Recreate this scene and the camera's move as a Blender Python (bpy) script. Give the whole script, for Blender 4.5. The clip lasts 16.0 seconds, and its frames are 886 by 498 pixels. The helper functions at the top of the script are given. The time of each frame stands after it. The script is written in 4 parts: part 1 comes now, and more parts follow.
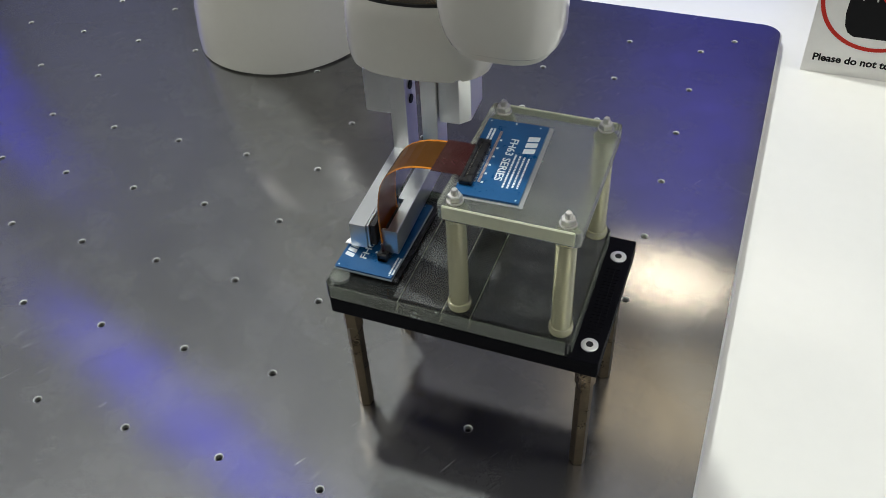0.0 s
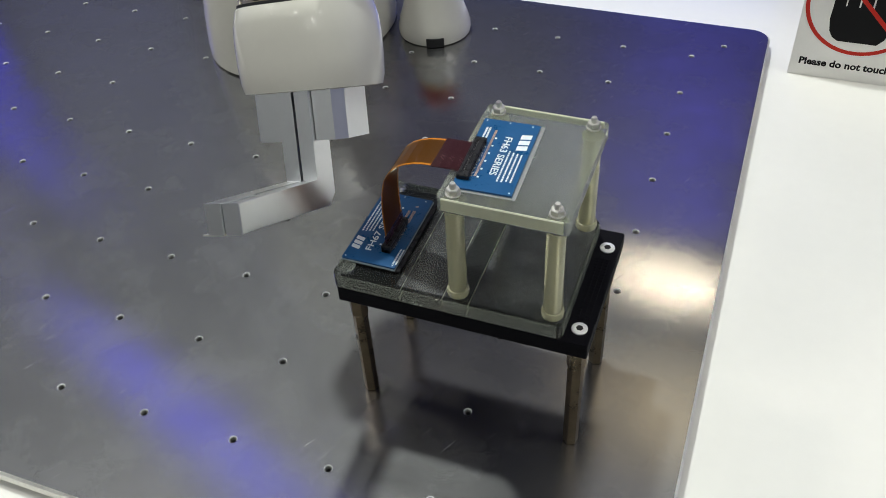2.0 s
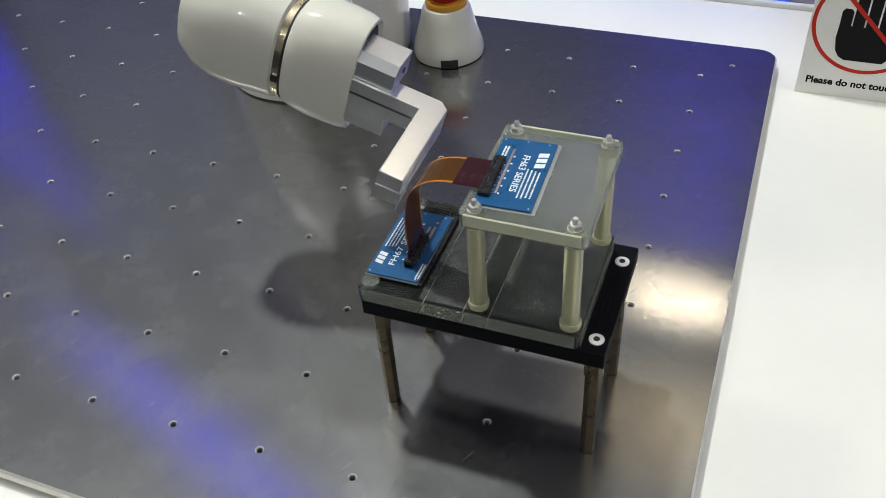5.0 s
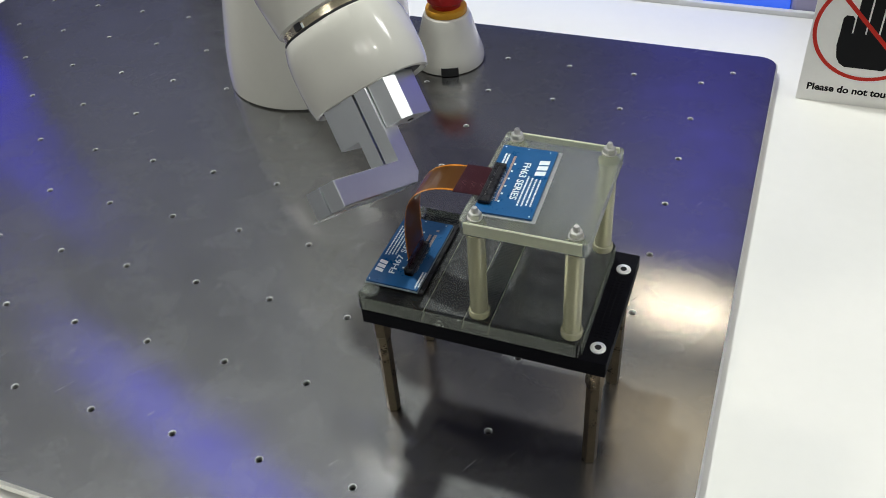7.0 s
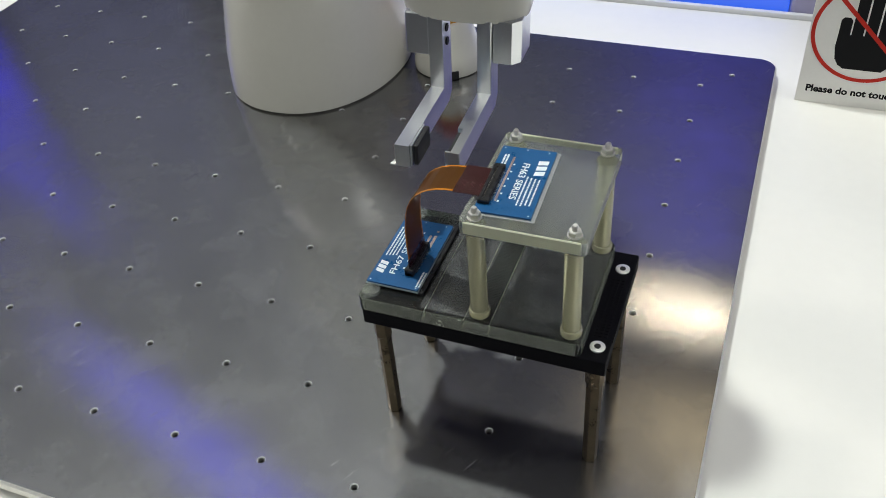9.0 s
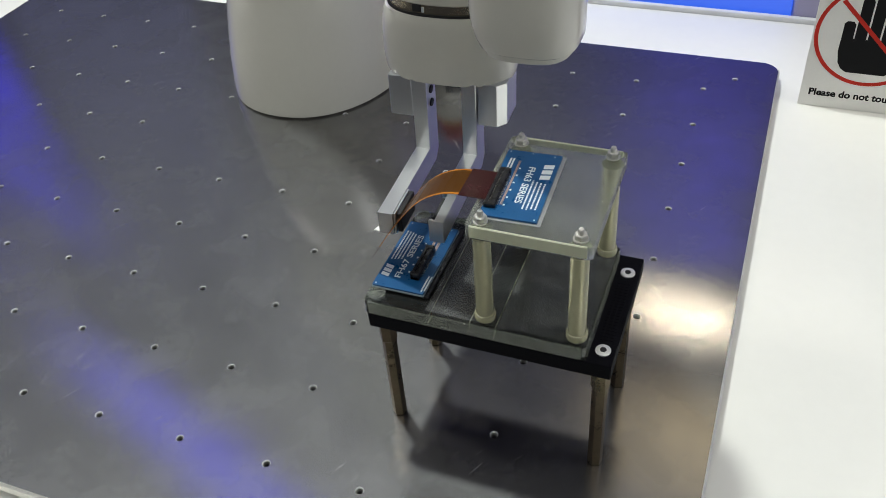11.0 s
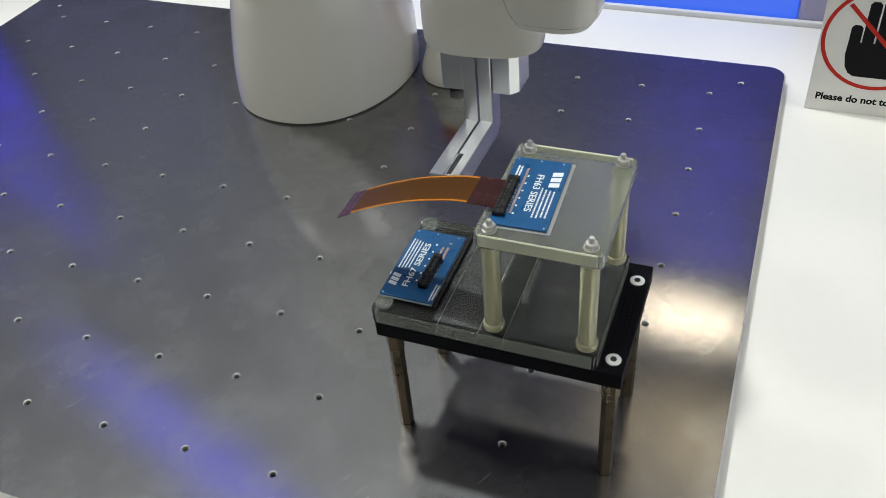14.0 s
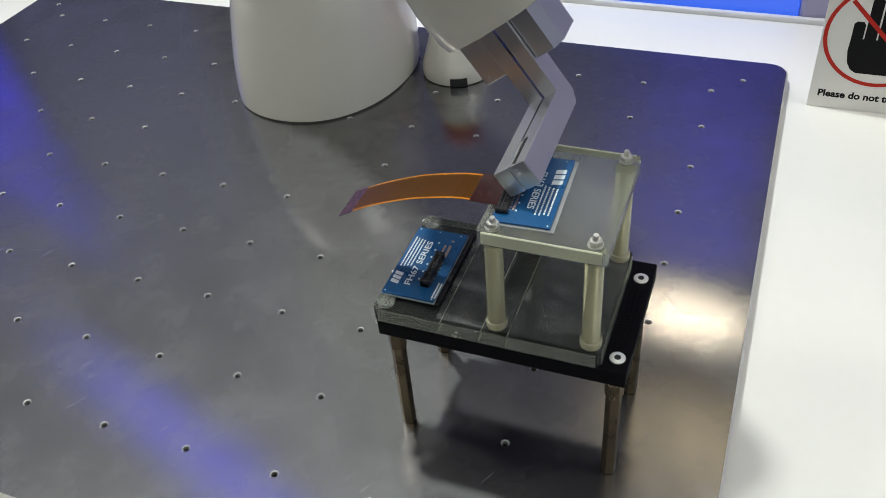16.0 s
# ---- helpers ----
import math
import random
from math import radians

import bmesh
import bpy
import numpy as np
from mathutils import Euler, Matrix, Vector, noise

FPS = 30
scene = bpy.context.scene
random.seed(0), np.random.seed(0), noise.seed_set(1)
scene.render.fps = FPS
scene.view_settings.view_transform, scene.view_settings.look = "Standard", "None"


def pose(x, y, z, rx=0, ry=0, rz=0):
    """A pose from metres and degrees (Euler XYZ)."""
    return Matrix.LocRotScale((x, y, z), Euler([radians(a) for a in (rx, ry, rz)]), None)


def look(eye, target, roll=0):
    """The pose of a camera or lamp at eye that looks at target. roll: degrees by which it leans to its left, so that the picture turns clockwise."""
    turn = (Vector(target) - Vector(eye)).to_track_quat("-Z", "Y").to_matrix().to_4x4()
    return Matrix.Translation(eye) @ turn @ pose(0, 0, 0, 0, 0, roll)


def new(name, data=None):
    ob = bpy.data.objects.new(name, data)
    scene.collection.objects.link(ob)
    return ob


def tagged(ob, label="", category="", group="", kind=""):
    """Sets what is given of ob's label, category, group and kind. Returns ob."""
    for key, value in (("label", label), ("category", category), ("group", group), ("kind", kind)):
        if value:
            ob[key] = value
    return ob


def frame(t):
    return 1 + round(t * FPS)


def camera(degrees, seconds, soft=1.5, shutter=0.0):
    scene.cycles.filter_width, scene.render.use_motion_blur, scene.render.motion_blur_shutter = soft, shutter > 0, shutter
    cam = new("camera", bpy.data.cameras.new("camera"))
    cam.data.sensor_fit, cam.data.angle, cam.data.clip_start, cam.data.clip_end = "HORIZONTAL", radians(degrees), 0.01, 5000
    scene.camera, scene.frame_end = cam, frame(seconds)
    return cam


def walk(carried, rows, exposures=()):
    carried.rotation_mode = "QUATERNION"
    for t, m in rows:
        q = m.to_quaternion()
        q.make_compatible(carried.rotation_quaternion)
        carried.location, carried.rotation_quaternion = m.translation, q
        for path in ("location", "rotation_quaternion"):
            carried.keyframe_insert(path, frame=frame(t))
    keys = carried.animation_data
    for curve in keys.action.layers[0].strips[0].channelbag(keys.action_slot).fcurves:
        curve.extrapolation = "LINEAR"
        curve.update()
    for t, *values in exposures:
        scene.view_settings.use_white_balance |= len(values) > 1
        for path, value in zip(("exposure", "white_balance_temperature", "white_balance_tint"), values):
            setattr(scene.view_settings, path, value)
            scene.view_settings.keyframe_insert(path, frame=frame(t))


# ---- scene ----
cam = camera(53.2, 16.0, soft=0.9)
PATH = [
    (0, (0.335, -0.218, 0.333), (-0.23, 1.122, -1.041), -3.5),
    (0.5, (0.337, -0.221, 0.334), (-0.232, 1.118, -1.039), -3.7),
    (1, (0.339, -0.225, 0.34), (-0.232, 1.115, -1.031), -3.8),
    (1.5, (0.342, -0.233, 0.343), (-0.232, 1.11, -1.023), -3.9),
    (2, (0.345, -0.238, 0.345), (-0.232, 1.109, -1.017), -4.0),
    (2.5, (0.346, -0.247, 0.349), (-0.233, 1.104, -1.008), -4.0),
    (3, (0.346, -0.253, 0.353), (-0.238, 1.102, -0.997), -4.1),
    (3.5, (0.345, -0.254, 0.354), (-0.245, 1.105, -0.988), -4.2),
    (4, (0.345, -0.253, 0.354), (-0.251, 1.109, -0.983), -4.4),
    (6.5, (0.343, -0.249, 0.352), (-0.263, 1.127, -0.966), -4.8),
    (7, (0.344, -0.249, 0.352), (-0.264, 1.129, -0.963), -4.8),
    (7.5, (0.343, -0.249, 0.351), (-0.266, 1.132, -0.962), -4.8),
    (8, (0.344, -0.249, 0.352), (-0.268, 1.133, -0.959), -4.9),
    (8.5, (0.345, -0.251, 0.353), (-0.267, 1.132, -0.956), -5.0),
    (9, (0.346, -0.252, 0.352), (-0.269, 1.133, -0.954), -5.1),
    (11.5, (0.344, -0.254, 0.353), (-0.274, 1.135, -0.945), -5.2),
    (12, (0.344, -0.255, 0.354), (-0.275, 1.136, -0.944), -5.3),
    (12.5, (0.343, -0.254, 0.353), (-0.277, 1.138, -0.943), -5.3),
    (13, (0.341, -0.253, 0.353), (-0.278, 1.14, -0.942), -5.3),
    (13.5, (0.34, -0.25, 0.352), (-0.28, 1.142, -0.943), -5.3),
    (14, (0.34, -0.25, 0.352), (-0.282, 1.143, -0.942), -5.4),
    (14.5, (0.339, -0.251, 0.353), (-0.281, 1.141, -0.942), -5.4),
    (15, (0.34, -0.254, 0.354), (-0.281, 1.139, -0.94), -5.4),
    (15.5, (0.341, -0.253, 0.353), (-0.28, 1.14, -0.941), -5.4),
    (16, (0.338, -0.249, 0.35), (-0.282, 1.143, -0.945), -5.5),
]
walk(cam, [(t, look(eye, target, roll)) for t, eye, target, roll in PATH])

# ---- world and light ----
world = bpy.data.worlds.new("hall")
scene.world = world
world.use_nodes = True
wn = world.node_tree.nodes
wl = world.node_tree.links
wn["Background"].inputs[1].default_value = 1.0
# stand-in glow for the unseen hall: bluish low, dim midway, paler and warmer overhead
w_co, w_xyz, w_ramp = wn.new("ShaderNodeTexCoord"), wn.new("ShaderNodeSeparateXYZ"), wn.new("ShaderNodeValToRGB")
wl.new(w_co.outputs["Generated"], w_xyz.inputs[0])
wl.new(w_xyz.outputs[2], w_ramp.inputs[0])
w_ramp.color_ramp.interpolation = "EASE"
for at, tint in ((0.0, (0.19, 0.205, 0.33, 1)), (0.42, (0.24, 0.255, 0.40, 1)), (0.70, (0.045, 0.05, 0.065, 1)), (1.0, (0.12, 0.118, 0.11, 1))):
    stop_at = w_ramp.color_ramp.elements[0] if at == 0.0 else w_ramp.color_ramp.elements.new(at)
    stop_at.color = tint
w_ramp.color_ramp.elements.remove(w_ramp.color_ramp.elements[len(w_ramp.color_ramp.elements) - 1])
# added grey glow on the visitors' side, for the metal to reflect
w_side, w_hall = wn.new("ShaderNodeMapRange"), wn.new("ShaderNodeMix")
w_side.interpolation_type = "SMOOTHSTEP"
w_side.inputs["From Min"].default_value, w_side.inputs["From Max"].default_value = 0.15, -0.75
wl.new(w_xyz.outputs[1], w_side.inputs[0])
w_hall.data_type = "RGBA"
w_hall.inputs[7].default_value = (0.13, 0.134, 0.135, 1)
wl.new(w_ramp.outputs[0], w_hall.inputs[6])
wl.new(w_side.outputs[0], w_hall.inputs[0])
wl.new(w_hall.outputs[2], wn["Background"].inputs[0])
scene.view_settings.exposure = -0.26


def lamp(name, place, target, power, colour, radius, cone):
    data = bpy.data.lights.new(name, "SPOT")
    data.energy, data.color, data.shadow_soft_size = power, colour, radius
    data.spot_size, data.spot_blend = radians(cone), 0.4
    ob = new(name, data)
    ob.matrix_world = look(place, target)
    return ob


lamp("ceiling_spot", (-0.32, 0.46, 1.90), (0.05, -0.22, 0), 118, (0.93, 0.98, 0.93), 0.05, 50)
# added lamp that widens the warm glow round the plate's highlight
lamp("ceiling_spot", (0.29, 1.21, 1.49), (0.32, 0.03, 0), 0.2, (1.0, 0.80, 0.52), 0.14, 60)
for track, row in ((-2.6, -2.4), (-1.7, -3.2), (-1.0, -2.2), (-0.4, -3.8), (0.3, -2.8), (1.0, -3.4), (-2.2, -1.2), (0.9, -1.9)):
    lamp("ceiling_spot", (track, row, 2.0), (0.16, 0.12, 0.05), 13.0, (0.96, 0.98, 0.91), 0.03, 40)
lamp("ceiling_spot", (0.25, 1.60, 1.45), (0.30, 0.10, 0), 3.4, (1.0, 0.90, 0.68), 0.022, 60)
# added fill lamp, no known source: lifts the plate's front left
lamp("ceiling_spot", (-1.25, 0.12, 2.0), (-0.10, -0.06, 0), 38, (1.0, 0.95, 0.84), 0.10, 34)
lamp("ceiling_spot", (1.30, 0.15, 1.75), (0.80, 0.34, 0), 38, (0.96, 0.98, 0.94), 0.22, 70)
lamp("ceiling_spot", (0.32, 1.90, 2.40), (0.33, 0.03, 0), 2.6, (1.0, 0.79, 0.42), 0.25, 50)


# ---- materials ----
def mat(name, colour, rough=0.5, metal=0.0, vary=0.12, scale=40.0, bump=0.0, bump_scale=200.0, spread=0.1, trans=0.0,
        ior=1.45, coat=0.0, stretch=None, per_object=0.0):
    m = bpy.data.materials.new(name)
    m.use_nodes = True
    n, l = m.node_tree.nodes, m.node_tree.links
    b = n["Principled BSDF"]
    co = n.new("ShaderNodeTexCoord")
    mp = n.new("ShaderNodeMapping")
    l.new(co.outputs["Object"], mp.inputs[0])
    if stretch:
        mp.inputs["Scale"].default_value = stretch
    big, fine = n.new("ShaderNodeTexNoise"), n.new("ShaderNodeTexNoise")
    big.inputs["Scale"].default_value, fine.inputs["Scale"].default_value = scale, scale * 9
    big.inputs["Detail"].default_value = 4
    for q in (big, fine):
        l.new(mp.outputs[0], q.inputs["Vector"])
    mixn = n.new("ShaderNodeMix")
    mixn.inputs[0].default_value = 0.35
    l.new(big.outputs[0], mixn.inputs[2]), l.new(fine.outputs[0], mixn.inputs[3])
    ramp = n.new("ShaderNodeValToRGB")
    ramp.color_ramp.elements[0].position, ramp.color_ramp.elements[1].position = 0.3, 0.7
    ramp.color_ramp.elements[0].color = (*[c * (1 - vary) for c in colour], 1)
    ramp.color_ramp.elements[1].color = (*[min(1, c * (1 + vary)) for c in colour], 1)
    l.new(mixn.outputs[0], ramp.inputs[0])
    l.new(ramp.outputs[0], b.inputs["Base Color"])
    mr = n.new("ShaderNodeMapRange")
    mr.inputs["To Min"].default_value, mr.inputs["To Max"].default_value = max(0.02, rough - spread), min(1, rough + spread)
    mr.inputs["From Min"].default_value, mr.inputs["From Max"].default_value = 0.3, 0.7
    l.new(mixn.outputs[0], mr.inputs[0])
    l.new(mr.outputs[0], b.inputs["Roughness"])
    b.inputs["Metallic"].default_value = metal
    b.inputs["IOR"].default_value = ior
    b.inputs["Transmission Weight"].default_value = trans
    b.inputs["Coat Weight"].default_value = coat
    b.inputs["Coat Roughness"].default_value = 0.08
    if bump:
        nz, bp = n.new("ShaderNodeTexNoise"), n.new("ShaderNodeBump")
        nz.inputs["Scale"].default_value = bump_scale
        nz.inputs["Detail"].default_value = 3
        l.new(mp.outputs[0], nz.inputs["Vector"])
        bp.inputs["Strength"].default_value, bp.inputs["Distance"].default_value = bump, 0.0006
        l.new(nz.outputs[0], bp.inputs["Height"])
        l.new(bp.outputs[0], b.inputs["Normal"])
    return m


def glow(name, colour, strength):
    m = bpy.data.materials.new(name)
    m.use_nodes = True
    n, l = m.node_tree.nodes, m.node_tree.links
    b = n["Principled BSDF"]
    b.inputs["Base Color"].default_value = (0.02, 0.02, 0.03, 1)
    b.inputs["Roughness"].default_value = 0.4
    nz, ramp, co = n.new("ShaderNodeTexNoise"), n.new("ShaderNodeValToRGB"), n.new("ShaderNodeTexCoord")
    nz.inputs["Scale"].default_value, nz.inputs["Detail"].default_value = 5, 1
    l.new(co.outputs["Object"], nz.inputs["Vector"])
    ramp.color_ramp.elements[0].position, ramp.color_ramp.elements[1].position = 0.35, 0.65
    ramp.color_ramp.elements[0].color = (*[c * 0.6 for c in colour], 1)
    ramp.color_ramp.elements[1].color = (*colour, 1)
    l.new(nz.outputs[0], ramp.inputs[0])
    l.new(ramp.outputs[0], b.inputs["Emission Color"])
    b.inputs["Emission Strength"].default_value = strength
    return m




def satin_steel():
    """Ground steel: a tight and a broad lobe, smudges, fine grain and a few scratches."""
    m = bpy.data.materials.new("satin_steel_plate")
    m.use_nodes = True
    n, l = m.node_tree.nodes, m.node_tree.links
    n.remove(n["Principled BSDF"])
    co = n.new("ShaderNodeTexCoord")
    smudge, grain, scratch, sel = (n.new("ShaderNodeTexNoise") for _ in range(4))
    smudge.inputs["Scale"].default_value, smudge.inputs["Detail"].default_value = 11, 5
    grain.inputs["Scale"].default_value = 1500
    sel.inputs["Scale"].default_value = 14
    turn, mp = n.new("ShaderNodeMapping"), n.new("ShaderNodeMapping")
    turn.inputs["Rotation"].default_value = (0, 0, radians(30))
    mp.inputs["Scale"].default_value = (1000, 60, 1)
    scratch.inputs["Scale"].default_value, scratch.inputs["Detail"].default_value = 1.0, 2
    cloud = n.new("ShaderNodeTexNoise")
    cloud.inputs["Scale"].default_value, cloud.inputs["Detail"].default_value = 26, 5
    l.new(co.outputs["Object"], cloud.inputs["Vector"])
    for q in (smudge, grain, sel):
        l.new(co.outputs["Object"], q.inputs["Vector"])
    l.new(co.outputs["Object"], turn.inputs[0]), l.new(turn.outputs[0], mp.inputs[0]), l.new(mp.outputs[0], scratch.inputs["Vector"])

    def span(source, a, b, c, d):
        r = n.new("ShaderNodeMapRange")
        for k, v in zip(("From Min", "From Max", "To Min", "To Max"), (a, b, c, d)):
            r.inputs[k].default_value = v
        l.new(source, r.inputs[0])
        return r.outputs[0]

    fine, broad, mix = n.new("ShaderNodeBsdfAnisotropic"), n.new("ShaderNodeBsdfAnisotropic"), n.new("ShaderNodeMixShader")
    fine.distribution = "BECKMANN"
    broad.distribution = "BECKMANN"
    ramp = n.new("ShaderNodeValToRGB")
    ramp.color_ramp.elements[0].position, ramp.color_ramp.elements[1].position = 0.3, 0.7
    ramp.color_ramp.elements[0].color = (0.42, 0.42, 0.425, 1)
    ramp.color_ramp.elements[1].color = (0.52, 0.515, 0.51, 1)
    l.new(smudge.outputs[0], ramp.inputs[0])
    # grit: sparkle put into the reflection's colour as single bright and dull grains
    grit = n.new("ShaderNodeMix")
    grit.data_type, grit.blend_type = "RGBA", "MULTIPLY"
    grit.inputs[0].default_value = 1.0
    l.new(ramp.outputs[0], grit.inputs[6])
    l.new(span(grain.outputs[0], 0.35, 0.65, 0.90, 1.10), grit.inputs[7])
    l.new(grit.outputs[2], fine.inputs["Color"])
    broad.inputs["Color"].default_value = (0.134, 0.135, 0.136, 1)
    l.new(span(smudge.outputs[0], 0.3, 0.7, 0.145, 0.195), fine.inputs["Roughness"])
    broad.inputs["Roughness"].default_value = 0.55
    # ground lengthwise: highlights spread sideways
    grind = n.new("ShaderNodeCombineXYZ")
    grind.inputs[1].default_value = 1.0
    l.new(grind.outputs[0], fine.inputs["Tangent"])
    fine.inputs["Anisotropy"].default_value = 0.42
    marks = n.new("ShaderNodeMath")
    marks.operation = "MULTIPLY"
    l.new(span(scratch.outputs[0], 0.68, 0.74, 0, 1), marks.inputs[0])
    l.new(span(sel.outputs[0], 0.54, 0.64, 0, 1), marks.inputs[1])
    bare = n.new("ShaderNodeMix")
    bare.data_type = "RGBA"
    bare.inputs[6].default_value, bare.inputs[7].default_value = (0.134, 0.135, 0.136, 1), (0.36, 0.36, 0.35, 1)
    l.new(marks.outputs[0], bare.inputs[0])
    l.new(bare.outputs[2], broad.inputs["Color"])
    height = n.new("ShaderNodeMath")
    height.operation = "MULTIPLY_ADD"
    l.new(grain.outputs[0], height.inputs[0])
    height.inputs[1].default_value = 0.12
    l.new(marks.outputs[0], height.inputs[2])
    bp = n.new("ShaderNodeBump")
    bp.inputs["Strength"].default_value, bp.inputs["Distance"].default_value = 0.13, 0.0002
    l.new(height.outputs[0], bp.inputs["Height"])
    for q in (fine, broad):
        l.new(bp.outputs[0], q.inputs["Normal"])
    l.new(span(cloud.outputs[0], 0.3, 0.7, 0.40, 0.62), mix.inputs[0])
    l.new(fine.outputs[0], mix.inputs[1]), l.new(broad.outputs[0], mix.inputs[2])
    l.new(mix.outputs[0], n["Material Output"].inputs[0])
    return m


STEEL = satin_steel()
STEEL_EDGE = mat("machined_steel_edge", (0.86, 0.85, 0.81), 0.5, 1.0, 0.1, 60, 0.05, 500)
# hole shading put into the colour: near-black depth, grey wall, near-white chamfer glint
HOLE_SHADE = mat("shaded_hole_depth", (0.05, 0.05, 0.05), 0.6, 0.5, 0.2, 800)
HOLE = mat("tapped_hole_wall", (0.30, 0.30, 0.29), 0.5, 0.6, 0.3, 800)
CHAMFER = mat("bright_chamfer", (0.90, 0.90, 0.88), 0.45, 0.4, 0.1, 500)
WHITE_TOP = mat("white_laminate", (0.81, 0.80, 0.755), 0.42, 0.0, 0.02, 12, 0.03, 700, 0.05)
WHITE_TRIM = mat("white_painted_trim", (0.74, 0.74, 0.74), 0.45, 0.0, 0.04, 30, 0.03, 500)
TAUPE = mat("taupe_edging", (0.24, 0.21, 0.17), 0.5, 0.0, 0.08, 60, 0.05, 500)
CARPET = mat("dark_carpet", (0.06, 0.06, 0.07), 0.95, 0.0, 0.3, 30, 0.6, 300)
ROBOT = mat("glossy_white_shell", (0.68, 0.665, 0.595), 0.12, 0.0, 0.02, 25, 0.0, 100, 0.03, coat=0.3)
RUBBER = mat("black_rubber", (0.015, 0.015, 0.016), 0.65, 0.0, 0.25, 200, 0.25, 900)
RING = mat("polished_brass_ring", (0.86, 0.76, 0.54), 0.22, 1.0, 0.15, 90)
ALU = mat("machined_aluminium", (0.88, 0.895, 0.91), 0.29, 1.0, 0.03, 22, 0.0, 300, 0.010)
BRASS = mat("bronze_standoff", (0.22, 0.17, 0.11), 0.32, 1.0, 0.2, 130, 0.1, 500)
BLACK = mat("black_printed_plastic", (0.005, 0.005, 0.007), 0.6, 0.0, 0.3, 300, 0.35, 1500, ior=1.15)
HATCH = mat("dark_grey_plastic", (0.075, 0.08, 0.08), 0.45, 0.0, 0.3, 300, 0.3, 1200)
CLEAR = mat("clear_acrylic", (0.86, 0.90, 0.86), 0.07, 0.0, 0.03, 60, 0.015, 250, 0.04, trans=0.985, ior=1.40)
FROST = mat("frosted_acrylic", (0.78, 0.82, 0.74), 0.25, 0.0, 0.04, 45, 0.0, 350, 0.03, trans=0.92, ior=1.42)
CREAM = mat("cream_resin", (0.86, 0.84, 0.57), 0.16, 0.0, 0.04, 30, 0.0, 300, 0.03, trans=0.66, ior=1.45)
SAWN = mat("milky_sawn_edge", (0.88, 0.89, 0.68), 0.34, 0.0, 0.05, 60, 0.0, 500, 0.04, trans=0.42, ior=1.4)
SAWN_CLEAR = mat("clear_sawn_edge", (0.80, 0.84, 0.74), 0.22, 0.0, 0.06, 70, 0.02, 500, 0.06, trans=0.86, ior=1.35)
FILM = mat("milky_adhesive_film", (0.75, 0.77, 0.76), 0.3, 0.0, 0.03, 20, spread=0.02, trans=0.72)
NUT = mat("nickel_plated_steel", (0.70, 0.69, 0.65), 0.36, 1.0, 0.10, 400)
ZINC = mat("bright_zinc_plating", (0.88, 0.88, 0.86), 0.45, 0.55, 0.06, 400)
PCB = mat("blue_solder_mask", (0.006, 0.078, 0.215), 0.33, 0.0, 0.12, 120, 0.08, 700, coat=0.2)
PCB_EDGE = mat("pale_board_edge", (0.35, 0.42, 0.45), 0.6, 0.0, 0.1, 200)
SILK = mat("white_silkscreen", (0.72, 0.78, 0.80), 0.5, 0.0, 0.08, 900)
PAD = mat("copper_pad", (0.60, 0.42, 0.33), 0.35, 0.6, 0.15, 900)
SOCKET = mat("black_connector_plastic", (0.014, 0.014, 0.015), 0.3, 0.0, 0.2, 500, 0.1, 900)
PIN = mat("tin_plated_contact", (0.66, 0.64, 0.60), 0.25, 1.0, 0.1, 700)
AMBER = mat("amber_polyimide_film", (0.100, 0.040, 0.007), 0.18, 0.0, 0.16, 60, 0.0, 300, 0.04)


def see_through(m, colour, share):
    """Lets light through a thin film as a soft tint."""
    n, l = m.node_tree.nodes, m.node_tree.links
    thin, mix = n.new("ShaderNodeBsdfTranslucent"), n.new("ShaderNodeMixShader")
    thin.inputs[0].default_value = (*colour, 1)
    mix.inputs[0].default_value = share
    l.new(n["Principled BSDF"].outputs[0], mix.inputs[1]), l.new(thin.outputs[0], mix.inputs[2])
    l.new(mix.outputs[0], n["Material Output"].inputs[0])


see_through(AMBER, (0.46, 0.16, 0.016), 0.30)
AMBER_EDGE = mat("bright_amber_edge", (0.50, 0.17, 0.012), 0.25, 0.0, 0.1, 200)
MAROON = mat("dark_red_stiffener", (0.032, 0.006, 0.007), 0.22, 0.0, 0.15, 150, coat=0.3)
VIOLET = mat("violet_stiffener", (0.060, 0.020, 0.032), 0.25, 0.0, 0.2, 150, coat=0.3)


